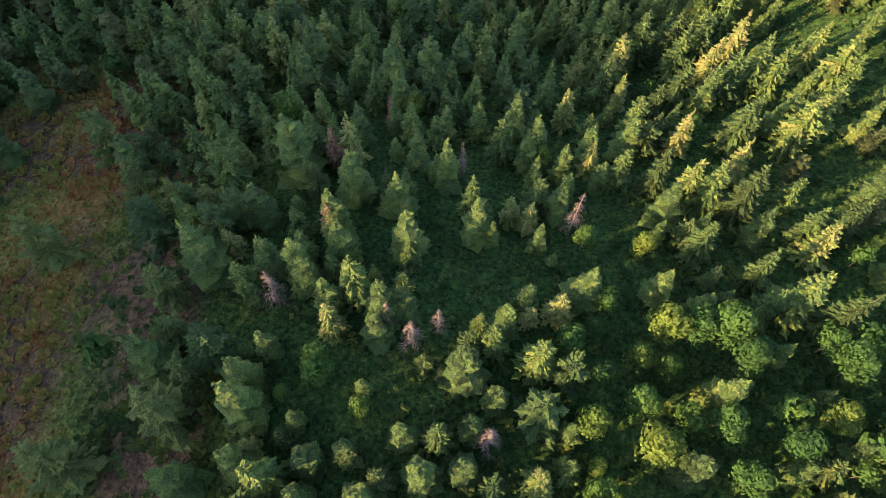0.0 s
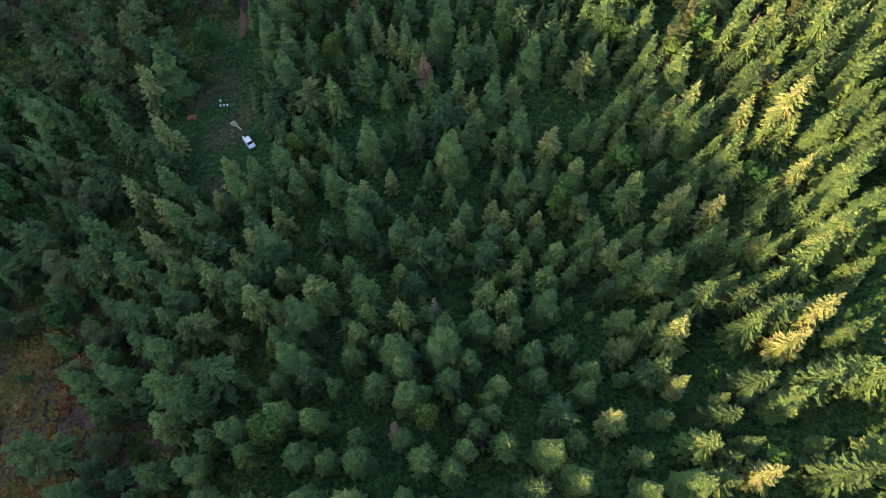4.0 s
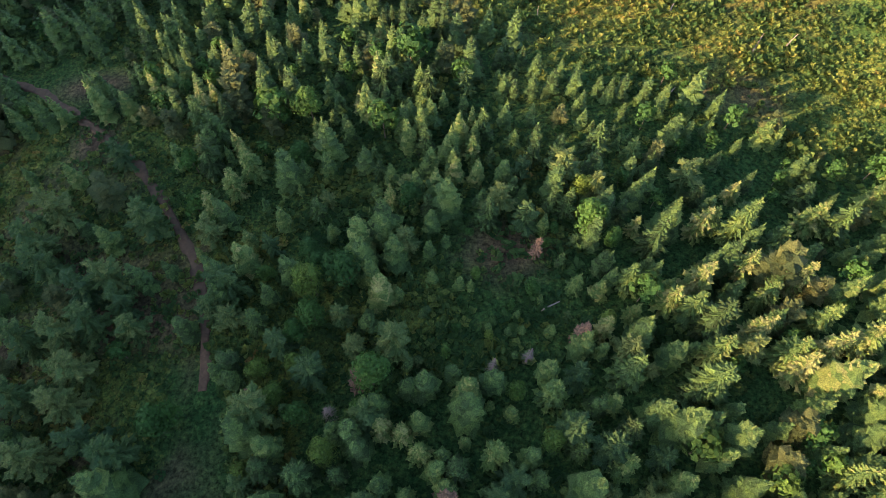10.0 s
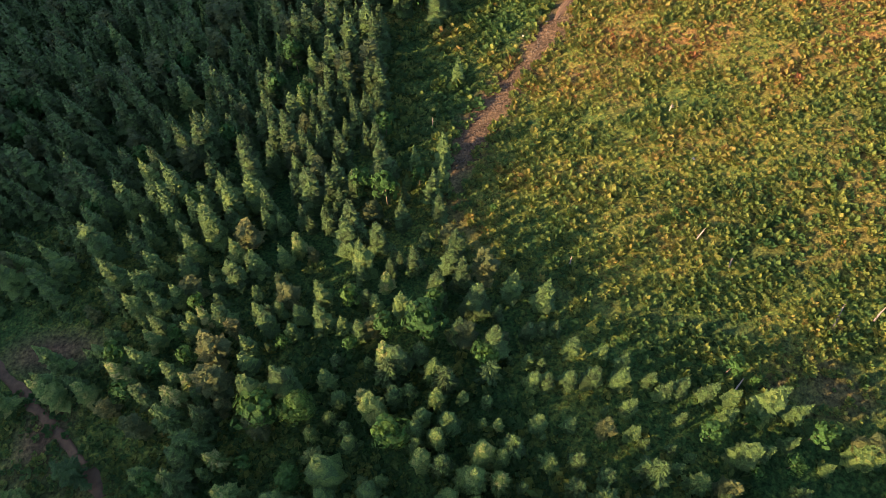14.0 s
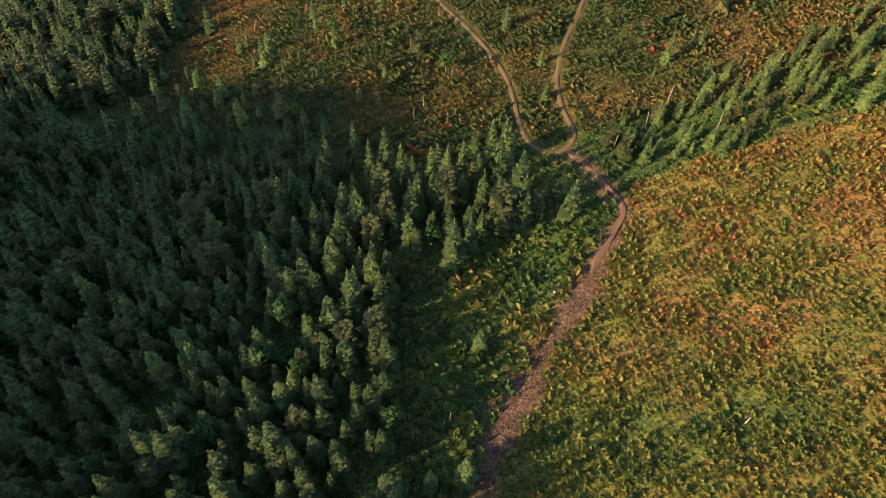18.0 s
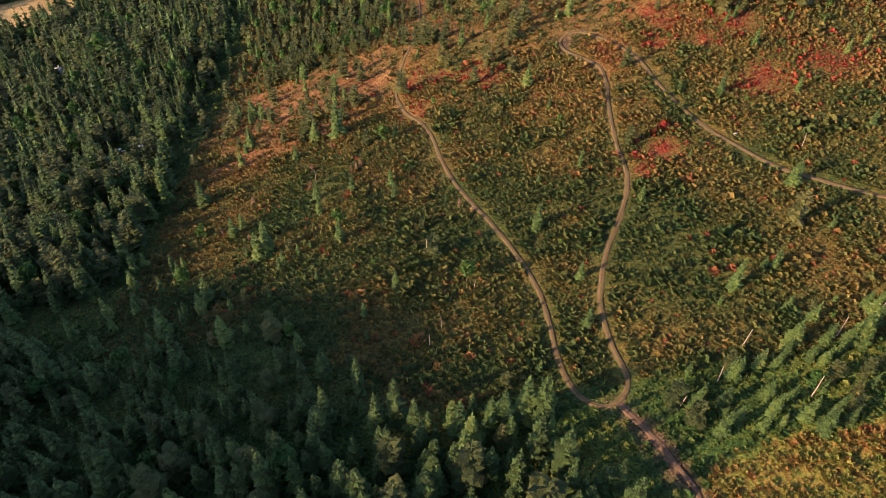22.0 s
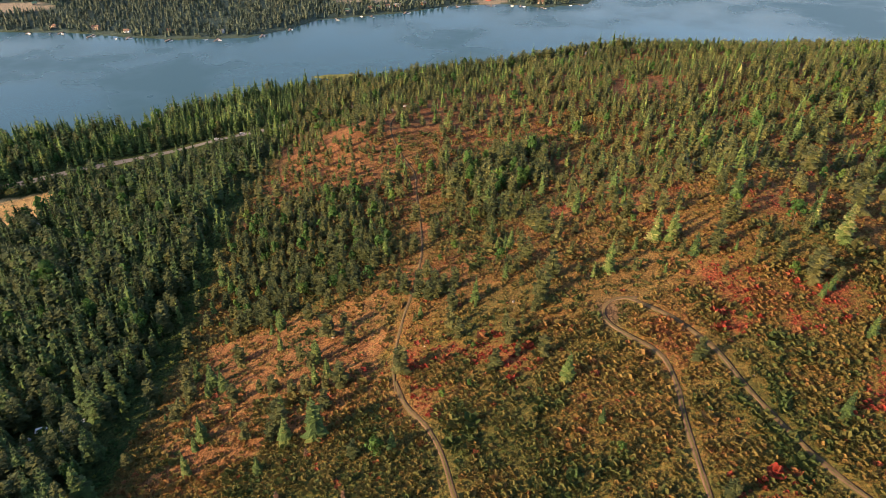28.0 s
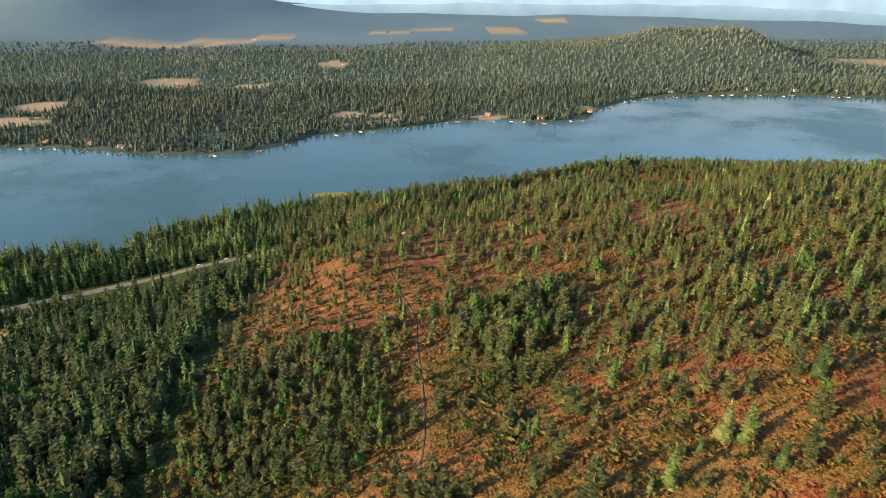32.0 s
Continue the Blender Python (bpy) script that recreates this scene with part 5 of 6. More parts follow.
# ---- woods to either side, beyond the slopes that are flown over ----
ox, oy = np.meshgrid(np.arange(-430, 470, 6.4), np.arange(-190, 820, 6.4))
orr = np.random.default_rng(65)
ox, oy = ox.ravel() + orr.uniform(-2.6, 2.6, ox.size), oy.ravel() + orr.uniform(-2.6, 2.6, ox.size)
ok = (np.abs(ox) > seen_width(oy) - 1) | (oy < -57)
ok &= off_roads(ox, oy, 4.0) & (orr.uniform(size=ox.size) < 0.62 + 0.5 * value_noise(ox, oy, 45, 66)) & ~inside(HAY_FIELD, ox, oy, 3)
ox, oy = ox[ok], oy[ok]
pl = np.stack([ox, oy, on_ground(ox, oy) - 0.3, orr.uniform(0.65, 1.15, ox.size), orr.uniform(0.9, 1.2, ox.size), orr.uniform(0, 6.3, ox.size), orr.beta(2, 3, ox.size), orr.integers(0, 3, ox.size)], 1)
spread("spruce_wood", far_tree, pl, [spruce_mat], "spruce wood covering the added shade ridge and the outer slopes", "forest")
print("outer", len(ox))

# ---- haze-veiled mountains far behind everything, as glowing sheets ----
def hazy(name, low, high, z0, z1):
    """A glowing distance with haze painted in as colour: paler with height."""
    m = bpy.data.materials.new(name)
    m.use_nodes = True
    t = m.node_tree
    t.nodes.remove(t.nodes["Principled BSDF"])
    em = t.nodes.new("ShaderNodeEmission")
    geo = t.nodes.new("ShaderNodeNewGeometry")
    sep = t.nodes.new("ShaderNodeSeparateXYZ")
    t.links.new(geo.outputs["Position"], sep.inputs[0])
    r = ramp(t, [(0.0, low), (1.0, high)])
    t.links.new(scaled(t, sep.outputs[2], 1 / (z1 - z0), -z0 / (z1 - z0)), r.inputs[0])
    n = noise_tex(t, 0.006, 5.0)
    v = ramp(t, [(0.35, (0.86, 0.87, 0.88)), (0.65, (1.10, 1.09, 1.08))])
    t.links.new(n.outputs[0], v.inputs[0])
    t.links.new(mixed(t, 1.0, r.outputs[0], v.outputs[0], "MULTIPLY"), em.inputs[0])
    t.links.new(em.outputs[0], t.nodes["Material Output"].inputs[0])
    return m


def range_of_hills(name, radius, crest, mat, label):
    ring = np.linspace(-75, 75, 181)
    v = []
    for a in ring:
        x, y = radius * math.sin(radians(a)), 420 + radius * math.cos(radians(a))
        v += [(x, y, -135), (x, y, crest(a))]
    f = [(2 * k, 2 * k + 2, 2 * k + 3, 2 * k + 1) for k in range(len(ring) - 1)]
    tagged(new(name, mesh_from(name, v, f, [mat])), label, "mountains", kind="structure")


def far_crest(a):
    return 330 + 110 * float(value_noise(a * 9.0, 5.0, 70, 81))


def mid_crest(a):
    return (-84 + 42 * math.exp(-((a + 28) / 17) ** 2) + 22 * math.exp(-((a - 25) / 7) ** 2) + 16 * math.exp(-((a - 9) / 9) ** 2)
            + 14 * float(value_noise(a * 9.0, 9.0, 30, 82)))


range_of_hills("backdrop", 3150, far_crest, hazy("pale_haze_glow", (0.20, 0.27, 0.31), (0.27, 0.33, 0.38), -110, 120), "glowing backdrop of pale blue mountains with haze painted in")
range_of_hills("backdrop", 2950, mid_crest, hazy("blue_haze_glow", (0.120, 0.175, 0.195), (0.19, 0.25, 0.285), -112, -45), "glowing backdrop of dark blue wooded ridges with haze painted in")

# ---- dead trees, snags and logs ----
def dead_tree(x, y, height, radius, seed, label="bare grey dead conifer with thin drooping twigs"):
    root = tagged(new("dead_tree"), label, "dead tree", "dead trees of the wood")
    root.location = (x, y, at(x, y) - 0.2)
    root.rotation_euler = (0.02 * math.sin(seed), 0.03 * math.cos(seed * 2), seed)
    trunk, branches = bare(seed, height, radius, 15)
    new("trunk", mesh_from("trunk", *trunk, [dead_wood], smooth=True)).parent = root
    for v, f in branches:
        new("branch", mesh_from("branch", v, f, [dead_wood])).parent = root


def rust_tree(x, y, height, width, seed):
    root = tagged(new("dead_spruce"), "dead spruce still holding its rusty brown needles", "dead tree", "dead trees of the wood")
    root.location = (x, y, at(x, y) - 0.2)
    root.rotation_euler = (0, 0.02, seed)
    new("trunk", mesh_from("trunk", *stem(height, 0.2, 6), [bark_mat], smooth=True)).parent = root
    new("crown", mesh_from("crown", *conifer(seed, height, width / 2, height * 0.08, 13, 9, 2, 0.6, 0.05, core=0.3, ragged=1.4), [rust_mat])).parent = root


for k, (x, y, h, w) in enumerate([(-15.6, 60.5, 13, 3.4), (-15, 45, 11, 3.6), (-6.9, 72, 10, 2.2), (24.5, 175, 11, 4.0), (-15, 170.5, 10, 4.2), (19, 193, 9, 2.6), (-34, 169, 10, 2.0), (-1, 150, 11, 4.0)]):
    rust_tree(x, y, h, w, 200 + k)
for k, (x, y, h, w) in enumerate([(21.4, 45.2, 14, 2.2), (-22, 33, 12, 2.6), (-3.1, 25.7, 11, 2.4), (-6.3, 28.7, 10, 1.6), (0.4, 28.1, 10, 1.6), (6.2, 12.3, 11, 2.2), (5.4, 58, 11, 1.5), (-0.8, 93, 11, 1.6),
                                  (8.4, 170.7, 9, 1.4), (14.7, 172, 9, 1.4), (-20.4, 165, 8, 1.8), (44, 128, 11, 1.6), (66, 150, 12, 1.8)]):
    dead_tree(x, y, h, w, 230 + k)


def snag(x, y, height, lean, seed):
    v, f = tube([(0, 0, -0.2), (lean * 0.4, 0.05, height * 0.5), (lean, 0.1, height)], [0.17, 0.13, 0.07], 7)
    br, bf = tube([(lean * 0.6, 0.05, height * 0.62), (lean * 0.6 + 0.5, 0.3, height * 0.74)], [0.04, 0.015], 4)
    root = tagged(new("snag"), "pale barkless standing dead trunk among the shrubs", "snag", "pale snags on the open slope")
    root.location = (x, y, at(x, y))
    root.rotation_euler = (0, 0, seed)
    new("trunk", mesh_from("trunk", v, f, [grey_wood], smooth=True)).parent = root
    new("broken_branch", mesh_from("broken_branch", br, bf, [grey_wood], smooth=True)).parent = root


for k, (x, y, h, lean) in enumerate([(55.4, 265, 5, 0.5), (29, 263, 4, 0.3), (59.9, 303.8, 3, 0.2), (1.6, 313.8, 5, 0.2), (8.7, 369.9, 4, 0.2), (-3.2, 420.5, 5, 0.1), (0.2, 425.4, 6, 0.3), (10.3, 438.3, 4, 0.2),
                                     (-3.2, 454.8, 6, 0.3), (80.8, 388, 8, 0.4), (72, 404, 8, 0.5), (100, 404, 9, 0.4), (112, 470, 5, 0.8), (64, 396, 7, 0.6), (54, 391, 6, 0.5), (-44, 507, 6, 0.2), (92, 402, 7, 0.3)]):
    snag(x, y, h, lean, k * 1.7)


def log(x, y, length, turn, label="pale fallen log lying in the shrubs"):
    v, f = tube([(-length / 2, 0, 0.28), (0, 0.08, 0.3), (length / 2, 0, 0.4)], [0.2, 0.17, 0.1], 8)
    ob = tagged(new("fallen_log", mesh_from("fallen_log", v, f, [grey_wood], smooth=True)), label, "log", "fallen logs")
    slope = (at(x + math.cos(turn), y + math.sin(turn)) - at(x - math.cos(turn), y - math.sin(turn))) / 2
    ob.matrix_basis = Matrix.Translation((x, y, at(x, y) + 0.15)) @ Matrix.Rotation(turn, 4, "Z") @ Matrix.Rotation(-math.atan(slope), 4, "Y")


for x, y, n, t in ((60.6, 258.5, 2.6, 1.0), (77.9, 245.4, 7, 0.9), (85.1, 244.6, 4, 0.7), (54.7, 232.6, 4, 0.8), (56.2, 266, 2.4, 1.1), (66, 150, 8, 0.75), (72, 158, 9, 0.7), (-33, 155, 5, 2.2), (20, 182, 5, 0.4), (-36, 590, 3, 0.3)):
    log(x, y, n, t)


# ---- boulders ----
def boulder(x, y, size, seed, label="pale weathered boulder half sunk in the ground"):
    bm = bmesh.new()
    bmesh.ops.create_icosphere(bm, subdivisions=3, radius=1.0)
    r = random.Random(seed)
    off = Vector((r.uniform(0, 50), r.uniform(0, 50), r.uniform(0, 50)))
    for v in bm.verts:
        d = 0.75 + 0.5 * noise.noise(v.co * 1.1 + off) + 0.18 * noise.noise(v.co * 3.1 + off)
        v.co = Vector((v.co.x * size * d, v.co.y * size * 0.8 * d, v.co.z * size * 0.6 * d))
    me = bpy.data.meshes.new("boulder")
    bm.to_mesh(me)
    bm.free()
    me.materials.append(rock_mat)
    ob = tagged(new("boulder", me), label, "rock", "boulders on the slope")
    ob.location = (x, y, at(x, y) + size * 0.18)
    ob.rotation_euler = (0, 0, r.uniform(0, 6))


for k, (x, y, q) in enumerate([(60.8, 305, 0.7), (60.8, 287, 0.5), (96.7, 481.7, 1.0), (98, 483.2, 0.6), (34.9, 419.1, 0.6), (-37.3, 587.7, 0.9), (28, 574, 0.7), (-20, 862, 2.4), (-10, 868, 2.0), (-15, 857, 1.6), (-24, 868, 1.4),
                               (-6, 860, 1.2), (70, 512, 0.7), (84, 520, 0.5), (30, 345, 0.5), (26, 335, 0.45), (37, 349, 0.5), (-2, 742, 0.8), (128, 620, 0.9), (-3, 565, 0.5), (165, 640, 1.0)]):
    boulder(x, y, q, k)
stone_mat = mottled("brown_stone", (0.06, 0.046, 0.036), (0.14, 0.110, 0.088), 2.0, 0.9)
sr2 = np.random.default_rng(91)
k = sr2.integers(0, len(TRACK) - 60, 420)
px = TRACK[k, 0] + sr2.normal(0, 1.6, k.size)
py = TRACK[k, 1] + sr2.normal(0, 1.6, k.size)
stone = (np.array([(0.25, 0, 0), (-0.12, 0.2, 0), (-0.15, -0.2, 0.02), (0, 0, 0.2), (0.1, 0.18, 0.12)]), np.array([(0, 1, 3), (1, 2, 3), (2, 0, 3), (0, 4, 1)]))
spread("stones", [stone], np.stack([px, py, on_ground(px, py), sr2.uniform(0.5, 1.6, k.size), np.ones(k.size), sr2.uniform(0, 6, k.size), sr2.uniform(0, 1, k.size), np.zeros(k.size)], 1), [stone_mat], "loose brown stones along the dirt track", "stones")

# ---- camp in the clearing ----
white_paint, dark_glass, rubber, steel = plain("white_paint", (0.78, 0.79, 0.80), 0.35, 0.5), plain("dark_glass", (0.03, 0.035, 0.04), 0.12, 0.6), plain("rubber", (0.025, 0.025, 0.027), 0.85, 0.2), plain("steel", (0.45, 0.45, 0.46), 0.4, 0.5, 0.9)
red_lens, lamp_lens = plain("red_lens", (0.45, 0.03, 0.02), 0.3, 0.5), plain("lamp_lens", (0.85, 0.85, 0.82), 0.2, 0.5)


def disc(bm, centre, radius, width, axis_y=True, sides=20):
    m = Matrix.Translation(centre) @ (Matrix.Rotation(radians(90), 4, "X") if axis_y else Matrix())
    bmesh.ops.create_cone(bm, cap_ends=True, segments=sides, radius1=radius, radius2=radius, depth=width, matrix=m)


def car(x, y, turn, paint, label, length=3.6, width=1.65, group=""):
    """A small hatchback: body with a cabin, glass, bumpers, lamps and wheels."""
    root = tagged(new("car"), label, "car", group)
    root.location = (x, y, at(x, y))
    root.rotation_euler = (0, 0, turn)
    h, w = length / 2, width / 2
    outline = [(-h, 0.35), (-h + 0.05, 0.85), (-h + 0.35, 1.40), (-h + 0.65, 1.50), (h * 0.25, 1.47), (h * 0.55, 1.02), (h - 0.25, 0.86), (h, 0.62), (h, 0.30)]
    bm = bmesh.new()
    sides = []
    for s, tuck in ((-1, 1), (1, 1)):
        sides.append([bm.verts.new((px, s * (w if pz < 0.95 else w * 0.84), pz)) for px, pz in outline])
    bm.faces.new(sides[0])
    bm.faces.new(sides[1][::-1])
    for k in range(len(outline)):
        j = (k + 1) % len(outline)
        bm.faces.new((sides[0][k], sides[1][k], sides[1][j], sides[0][j]))
    bmesh.ops.recalc_face_normals(bm, faces=bm.faces)
    bmesh.ops.bevel(bm, geom=list(bm.edges), offset=0.05, segments=2, affect="EDGES")
    part("body", bm, paint, root)
    for name, pts in (("windscreen", [(h * 0.27, 1.45), (h * 0.54, 1.05)]), ("rear_window", [(-h + 0.33, 1.37), (-h + 0.10, 0.98)])):
        bm = bmesh.new()
        (x0, z0), (x1, z1) = pts
        off = 0.02 if name == "windscreen" else -0.02
        vs = [bm.verts.new(q) for q in ((x0 + off, -w * 0.76, z0 + 0.01), (x0 + off, w * 0.76, z0 + 0.01), (x1 + off, w * 0.86, z1 + 0.02), (x1 + off, -w * 0.86, z1 + 0.02))]
        bm.faces.new(vs)
        bmesh.ops.solidify(bm, geom=bm.faces[:], thickness=0.015)
        part(name, bm, dark_glass, root, "dark tinted window glass")
    for s in (-1, 1):
        bm = bmesh.new()
        bm.faces.new([bm.verts.new(q) for q in ((-h * 0.62, s * (w * 0.87 + 0.02), 1.38), (h * 0.2, s * (w * 0.87 + 0.02), 1.38), (h * 0.42, s * (w * 0.97 + 0.02), 1.0), (-h * 0.7, s * (w * 0.97 + 0.02), 1.0))])
        bmesh.ops.solidify(bm, geom=bm.faces[:], thickness=0.015)
        part("side_window", bm, dark_glass, root, "dark tinted window glass")
        for name, px, mt in (("headlight", h - 0.05, lamp_lens), ("tail_light", -h + 0.03, red_lens)):
            bm = bmesh.new()
            box(bm, (px, s * w * 0.72, 0.70), (0.12, 0.32, 0.16), 0, 0.03)
            part(name, bm, mt, root)
        for px in (-h * 0.62, h * 0.62):
            bm = bmesh.new()
            disc(bm, (px, s * (w - 0.08), 0.30), 0.30, 0.19)
            tyre = part("tyre", bm, rubber, root)
            bm = bmesh.new()
            disc(bm, (px, s * (w + 0.005), 0.30), 0.19, 0.05, sides=14)
            part("rim", bm, steel, tyre, "grey steel rim")
    for name, px in (("front_bumper", h + 0.02), ("rear_bumper", -h - 0.02)):
        bm = bmesh.new()
        box(bm, (px, 0, 0.42), (0.14, width * 0.96, 0.22), 0, 0.04)
        part(name, bm, rubber, root)
    return root


car(-38.9, 137.2, -0.95, white_paint, "small white car parked in the grassy clearing", 3.0, 1.5)


def utility_trailer(x, y, turn):
    root = tagged(new("utility_trailer"), "bare light-coloured trailer frame with a long drawbar", "trailer")
    root.location = (x, y, at(x, y))
    root.rotation_euler = (0, 0, turn)
    cream = plain("cream_paint", (0.62, 0.56, 0.42), 0.5)
    for s in (-1, 1):
        bm = bmesh.new()
        box(bm, (-0.7, s * 0.45, 0.45), (1.3, 0.10, 0.12), 0, 0.02)
        part("side_rail", bm, cream, root)
        bm = bmesh.new()
        disc(bm, (-0.8, s * 0.62, 0.28), 0.28, 0.16)
        tyre = part("tyre", bm, rubber, root)
        bm = bmesh.new()
        disc(bm, (-0.8, s * 0.70, 0.28), 0.15, 0.04, sides=12)
        part("rim", bm, steel, tyre)
    for k in range(4):
        bm = bmesh.new()
        box(bm, (-1.3 + k * 0.4, 0, 0.47), (0.10, 0.95, 0.08), 0, 0.01)
        part("cross_bar", bm, cream, root)
    bm = bmesh.new()
    box(bm, (0.85, 0, 0.42), (1.9, 0.12, 0.12), 0, 0.02)
    part("drawbar", bm, cream, root)
    bm = bmesh.new()
    disc(bm, (1.85, 0, 0.42), 0.09, 0.12, False)
    part("hitch", bm, steel, root)


utility_trailer(-42.6, 142.8, -0.75)


def tarp_heap(x, y):
    bm = bmesh.new()
    bmesh.ops.create_grid(bm, x_segments=18, y_segments=14, size=1.0)
    for v in bm.verts:
        d = max(0.0, 1 - v.co.x ** 2) * max(0.0, 1 - v.co.y ** 2)
        v.co.z = 0.02 + 0.75 * d ** 0.5 + 0.12 * d * noise.noise(v.co * 4)
        v.co.x *= 1.1
        v.co.y *= 0.8
    bmesh.ops.solidify(bm, geom=bm.faces[:], thickness=0.03)
    ob = part("tarp_heap", bm, plain("rust_orange_tarp", (0.19, 0.065, 0.025), 0.7))
    ob.location = (x, y, at(x, y))
    tagged(ob, "rust-orange tarp drawn over a low heap", "tarp")


tarp_heap(-53.5, 147)


def bucket(x, y):
    root = tagged(new("bucket"), "small white plastic bucket on the ground", "bucket", "buckets at the camp")
    root.location = (x, y, at(x, y))
    bm = bmesh.new()
    bmesh.ops.create_cone(bm, cap_ends=True, segments=16, radius1=0.15, radius2=0.19, depth=0.4, matrix=Matrix.Translation((0, 0, 0.2)))
    part("pail", bm, white_paint, root)
    bm = bmesh.new()
    disc(bm, (0, 0, 0.41), 0.2, 0.03, False)
    part("lid", bm, white_paint, root)


# red-leaved and rusty saplings on the shrub slope
for k, (x, y, h, w) in enumerate([(-46.4, 515, 4.5, 2.0), (-45.9, 505, 4.0, 1.8), (-30.1, 506, 4.5, 1.6), (-26.8, 509.4, 4.5, 1.8), (-28.5, 508, 3.8, 1.5), (-68.8, 505, 3.5, 2.2), (-77.5, 489, 3.5, 1.8), (-66, 482, 3, 1.8), (-40, 530, 3.5, 1.6), (8, 474, 3.2, 1.8), (12, 470, 3.0, 1.6)]):
    rust_tree(x, y, h, w, 300 + k)

for q in ((-47.5, 151.2), (-47.2, 149.6), (-46.4, 149.6), (-45.6, 149.5), (-40.6, 139.2)):
    bucket(*q)


# ---- houses, sheds and shore ----
def house(x, y, turn, length, width, height, wall_m, roof_m, label, base=None, category="house", group=""):
    """A gabled building: walls, two roof slopes with eaves, door, windows with frames, chimney."""
    root = tagged(new("house"), label, category, group)
    root.location = (x, y, (at(x, y) if base is None else base) - 0.2)
    root.rotation_euler = (0, 0, turn)
    a, b, rise = length / 2, width / 2, width * 0.32
    bm = bmesh.new()
    pts = [(-b, 0), (b, 0), (b, height), (0, height + rise), (-b, height)]
    ends = [[bm.verts.new((s * a, p, q)) for p, q in pts] for s in (-1, 1)]
    bm.faces.new(ends[0][::-1])
    bm.faces.new(ends[1])
    for k in range(5):
        bm.faces.new((ends[0][k], ends[0][(k + 1) % 5], ends[1][(k + 1) % 5], ends[1][k]))
    bmesh.ops.recalc_face_normals(bm, faces=bm.faces)
    part("wall", bm, wall_m, root)
    tilt = math.atan2(rise, b)
    for s in (-1, 1):
        bm = bmesh.new()
        box(bm, (0, 0, 0), (length + 0.8, math.hypot(b, rise) + 0.5, 0.14))
        bmesh.ops.transform(bm, matrix=Matrix.Translation((0, s * (b / 2 + 0.14), height + rise / 2 + 0.03)) @ Matrix.Rotation(-s * tilt, 4, "X"), verts=bm.verts)
        part("roof_slope", bm, roof_m, root)
        for px in (-a * 0.5, a * 0.45):
            bm = bmesh.new()
            box(bm, (px, s * (b + 0.02), height * 0.55), (1.1, 0.08, 1.1))
            win = part("window", bm, white_paint, root, "white window frame")
            bm = bmesh.new()
            box(bm, (px, s * (b + 0.07), height * 0.55), (0.9, 0.03, 0.9))
            part("pane", bm, dark_glass, win)
    bm = bmesh.new()
    box(bm, (0, -b - 0.03, 1.15), (0.95, 0.08, 2.05))
    part("door", bm, plain("door_brown", (0.16, 0.10, 0.06)), root)
    bm = bmesh.new()
    box(bm, (a * 0.4, b * 0.35, height + rise), (0.5, 0.5, 1.0), 0, 0.03)
    part("chimney", bm, rock_mat, root)


grey_roof, green_roof, white_roof, red_wall, tan_wall, white_wall, brown_roof = (plain("grey_roofing", (0.20, 0.21, 0.22), 0.7), plain("green_roofing", (0.05, 0.11, 0.08), 0.6), plain("white_roofing", (0.42, 0.43, 0.44), 0.6),
    plain("red_siding", (0.30, 0.06, 0.04), 0.7), plain("tan_siding", (0.42, 0.34, 0.24), 0.8), plain("white_siding", (0.72, 0.72, 0.70), 0.7), plain("brown_roofing", (0.16, 0.10, 0.07), 0.8))
house(-160, 551, 0.4, 9, 6, 2.8, tan_wall, green_roof, "small cabin with a dark green metal roof among firs")
house(-219, 671, -0.3, 8, 6, 2.8, white_wall, grey_roof, "pale cabin with a grey roof among firs")
house(-134, 571, 0.35, 7.5, 2.6, 2.3, white_wall, white_roof, "long white-roofed mobile home in a forest yard", category="mobile home")
house(-254, 765, 0.25, 9, 4.5, 2.4, red_wall, white_roof, "red barn with a white roof beside the hay field", category="barn")
house(-246, 769, 0.25, 4, 3, 2.2, white_wall, white_roof, "small white shed beside the red barn", category="shed")
car(-147, 572, 0.3, white_paint, "white car parked in the cabin yard", 4.2, 1.75, "parked cars")
car(-150, 566, 1.1, plain("grey_paint", (0.25, 0.26, 0.28), 0.35, 0.5), "grey car parked in the cabin yard", 4.2, 1.75, "parked cars")
car(-167.8, 911.5, 0.38, white_paint, "white car on the lakeside road", 4.4, 1.8, "cars on the road")
car(-147.6, 917.0, 0.40, plain("silver_paint", (0.55, 0.56, 0.58), 0.35, 0.5), "silver car on the lakeside road", 4.4, 1.8, "cars on the road")

hr = random.Random(5)
shore_spots = [(-93, 1385), (-70, 1391), (-59, 1399), (-48, 1405), (-36, 1409), (284, 1462), (-316, 1284), (-420, 1306), (-373, 1288), (-250, 1276), (120, 1446), (196, 1420), (400, 1600), (470, 1612), (540, 1622), (620, 1622), (700, 1606), (770, 1594), (-480, 1318), (-20, 1412), (20, 1425), (-560, 1440), (-430, 1705), (-140, 1925), (-60, 2590), (-440, 2440)]
looks = [(white_wall, grey_roof, "white lakeside house with a grey roof"), (tan_wall, brown_roof, "tan lakeside house with a brown roof"), (red_wall, grey_roof, "red lakeside cabin with a grey roof"), (white_wall, brown_roof, "white lakeside house with a brown roof"), (tan_wall, green_roof, "tan lakeside house with a green roof")]
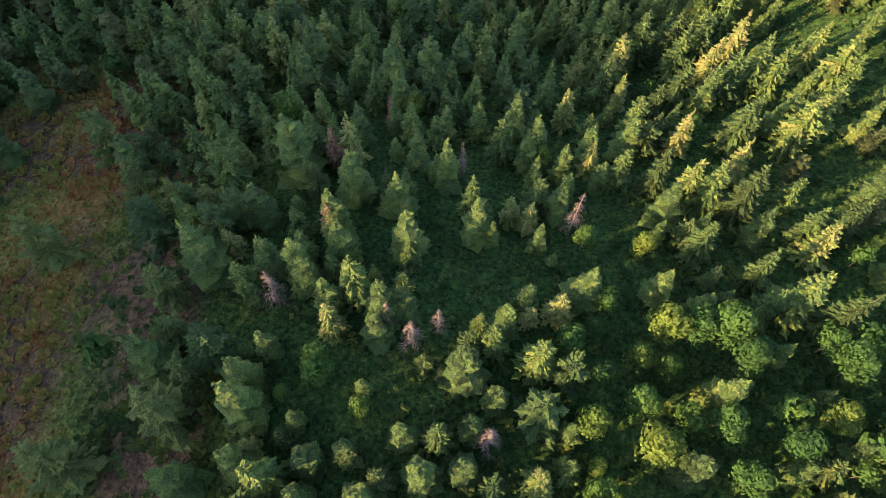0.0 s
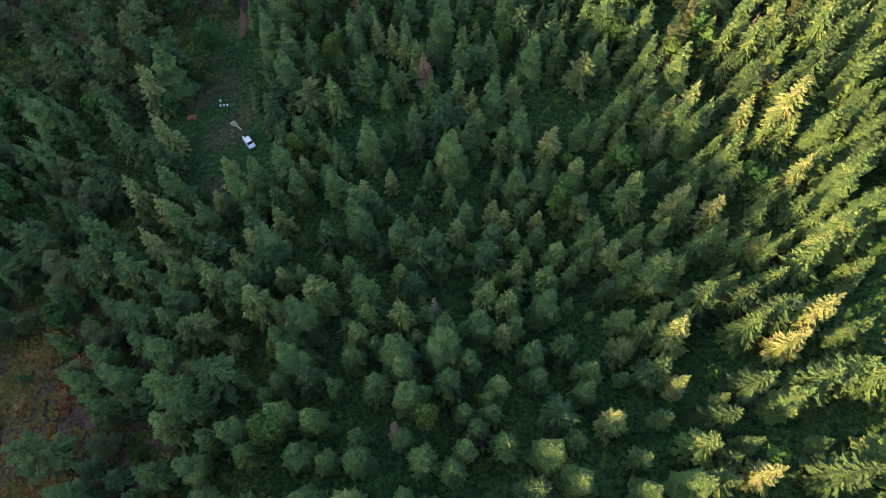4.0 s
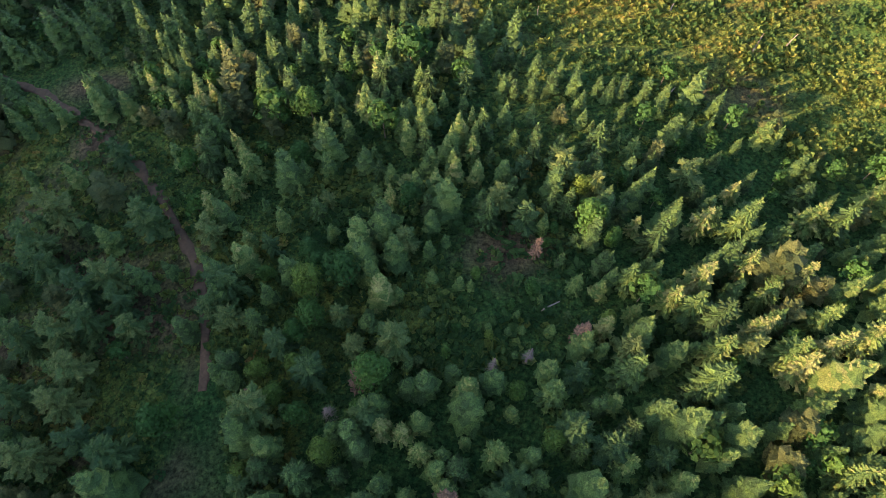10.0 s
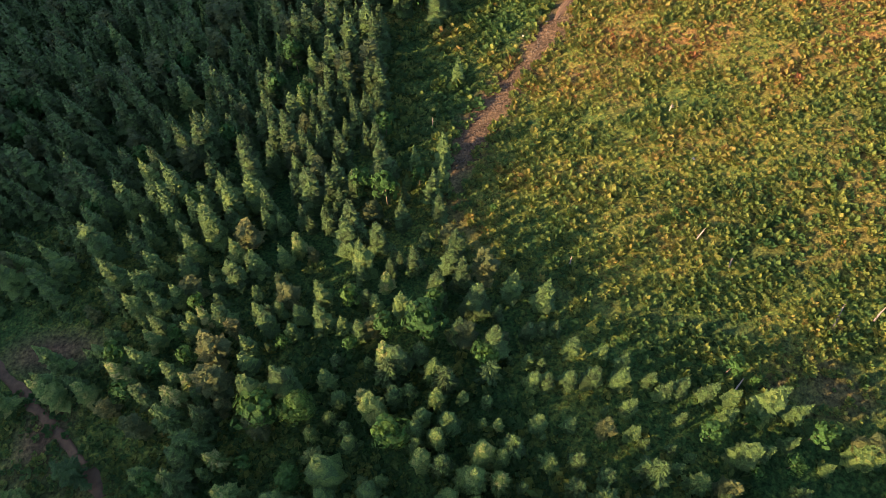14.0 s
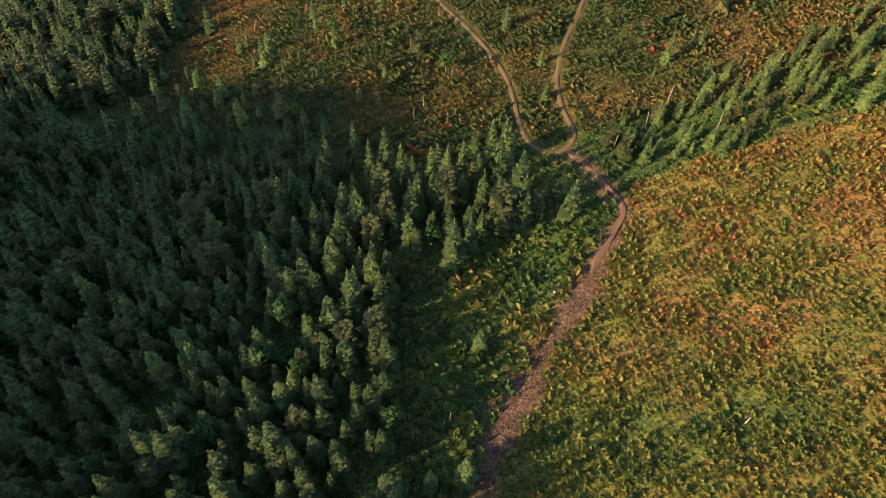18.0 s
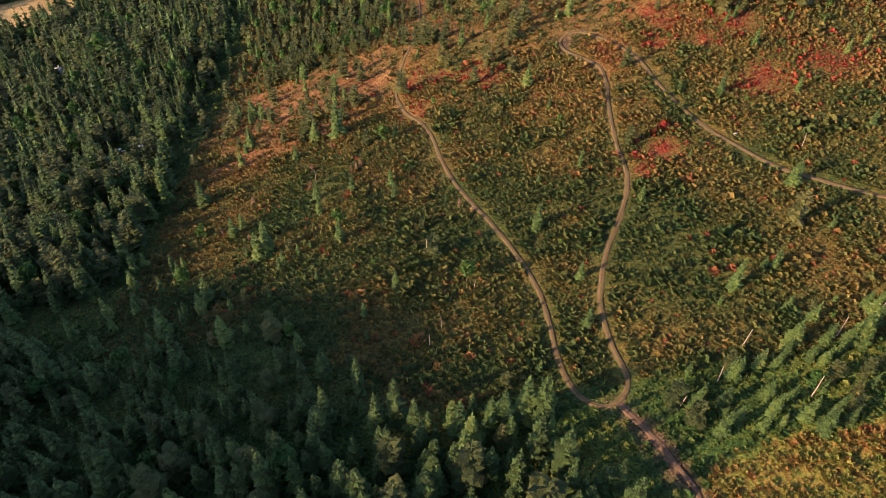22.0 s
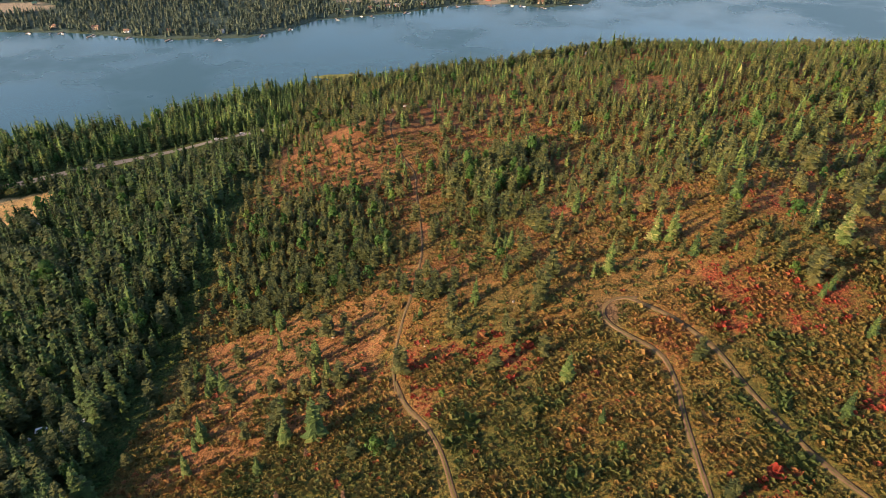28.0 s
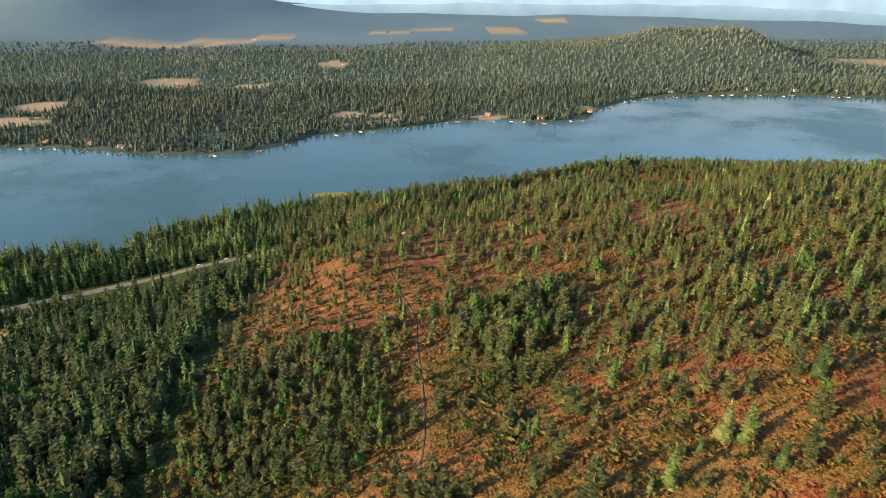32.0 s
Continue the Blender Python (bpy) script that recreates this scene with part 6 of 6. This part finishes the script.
for k, (x, y) in enumerate(shore_spots):
    wm, rm, lb = looks[hr.randrange(5)]
    if y > 1700:
        lb = lb.replace("lakeside", "farm")
    house(x, max(y, float(far_shore(x)) + 10), hr.uniform(-0.5, 0.5), hr.uniform(6.5, 9.5), hr.uniform(5, 6.5), hr.uniform(2.6, 3.6), wm, rm, lb, group="houses beyond the lake")


def dock(x, y, turn, length):
    root = tagged(new("dock"), "grey wooden boat dock on posts over the water", "dock", "docks on the far shore")
    root.location = (x, y, LAKE)
    root.rotation_euler = (0, 0, turn)
    bm = bmesh.new()
    box(bm, (0, -length / 2, 0.6), (2.4, length, 0.18))
    part("deck", bm, grey_wood, root)
    for s in (-1, 1):
        for q in (0.3, 0.95):
            bm = bmesh.new()
            disc(bm, (s * 1.0, -length * q, -0.2), 0.14, 1.8, False, 8)
            part("post", bm, grey_wood, root)


def boat(x, y, turn, paint, label):
    root = tagged(new("boat"), label, "boat", "boats by the far shore")
    root.location = (x, y, LAKE)
    root.rotation_euler = (0, 0, turn)
    bm = bmesh.new()
    ring1 = [(-2.6, -0.9), (1.2, -0.95), (2.9, 0), (1.2, 0.95), (-2.6, 0.9)]
    lo = [bm.verts.new((p * 0.9, q * 0.75, -0.25)) for p, q in ring1]
    hi = [bm.verts.new((p, q, 0.75)) for p, q in ring1]
    fl = [bm.verts.new((p * 0.88, q * 0.8, 0.35)) for p, q in ring1]
    bm.faces.new(lo[::-1])
    for k in range(5):
        j = (k + 1) % 5
        bm.faces.new((lo[k], lo[j], hi[j], hi[k]))
        bm.faces.new((hi[k], hi[j], fl[j], fl[k]))
    bm.faces.new(fl)
    part("hull", bm, paint, root)
    bm = bmesh.new()
    box(bm, (0.3, 0, 0.95), (0.08, 1.3, 0.5), 0, 0.02)
    part("windscreen", bm, dark_glass, root)
    bm = bmesh.new()
    box(bm, (-2.7, 0, 0.6), (0.4, 0.4, 0.8), 0, 0.05)
    part("outboard_motor", bm, rubber, root)


for k in range(26):
    x = -520 + k * 52 + hr.uniform(-18, 18)
    s = float(far_shore(x))
    dock(x, s + 1, hr.uniform(-0.3, 0.3), hr.uniform(9, 16))
    boat(x + 4, s - hr.uniform(5, 10), hr.uniform(0, 6.2), white_paint, "small white motorboat moored by a dock")
    if k % 2:
        boat(x - 14, s - hr.uniform(4, 9), hr.uniform(0, 6.2), white_paint, "small white motorboat moored by a dock")

# ---- reed islet ----
bm = bmesh.new()
bmesh.ops.create_grid(bm, x_segments=40, y_segments=12, size=1.0)
for v in bm.verts:
    d = max(0.0, 1 - v.co.x ** 2 - v.co.y ** 2 + 0.25 * noise.noise(Vector((v.co.x * 4, v.co.y * 2, 3))))
    v.co = Vector((v.co.x * 33, v.co.y * 9, -0.6 + 1.5 * min(1, d * 1.6)))
isl = part("islet", bm, mottled("reeds", (0.09, 0.11, 0.03), (0.20, 0.19, 0.06), 1.2, 0.95, 0.1, 0.8))
isl.location = (-80, 1094, LAKE)
tagged(isl, "low yellow-green reed islet near the shore", "islet", kind="structure")
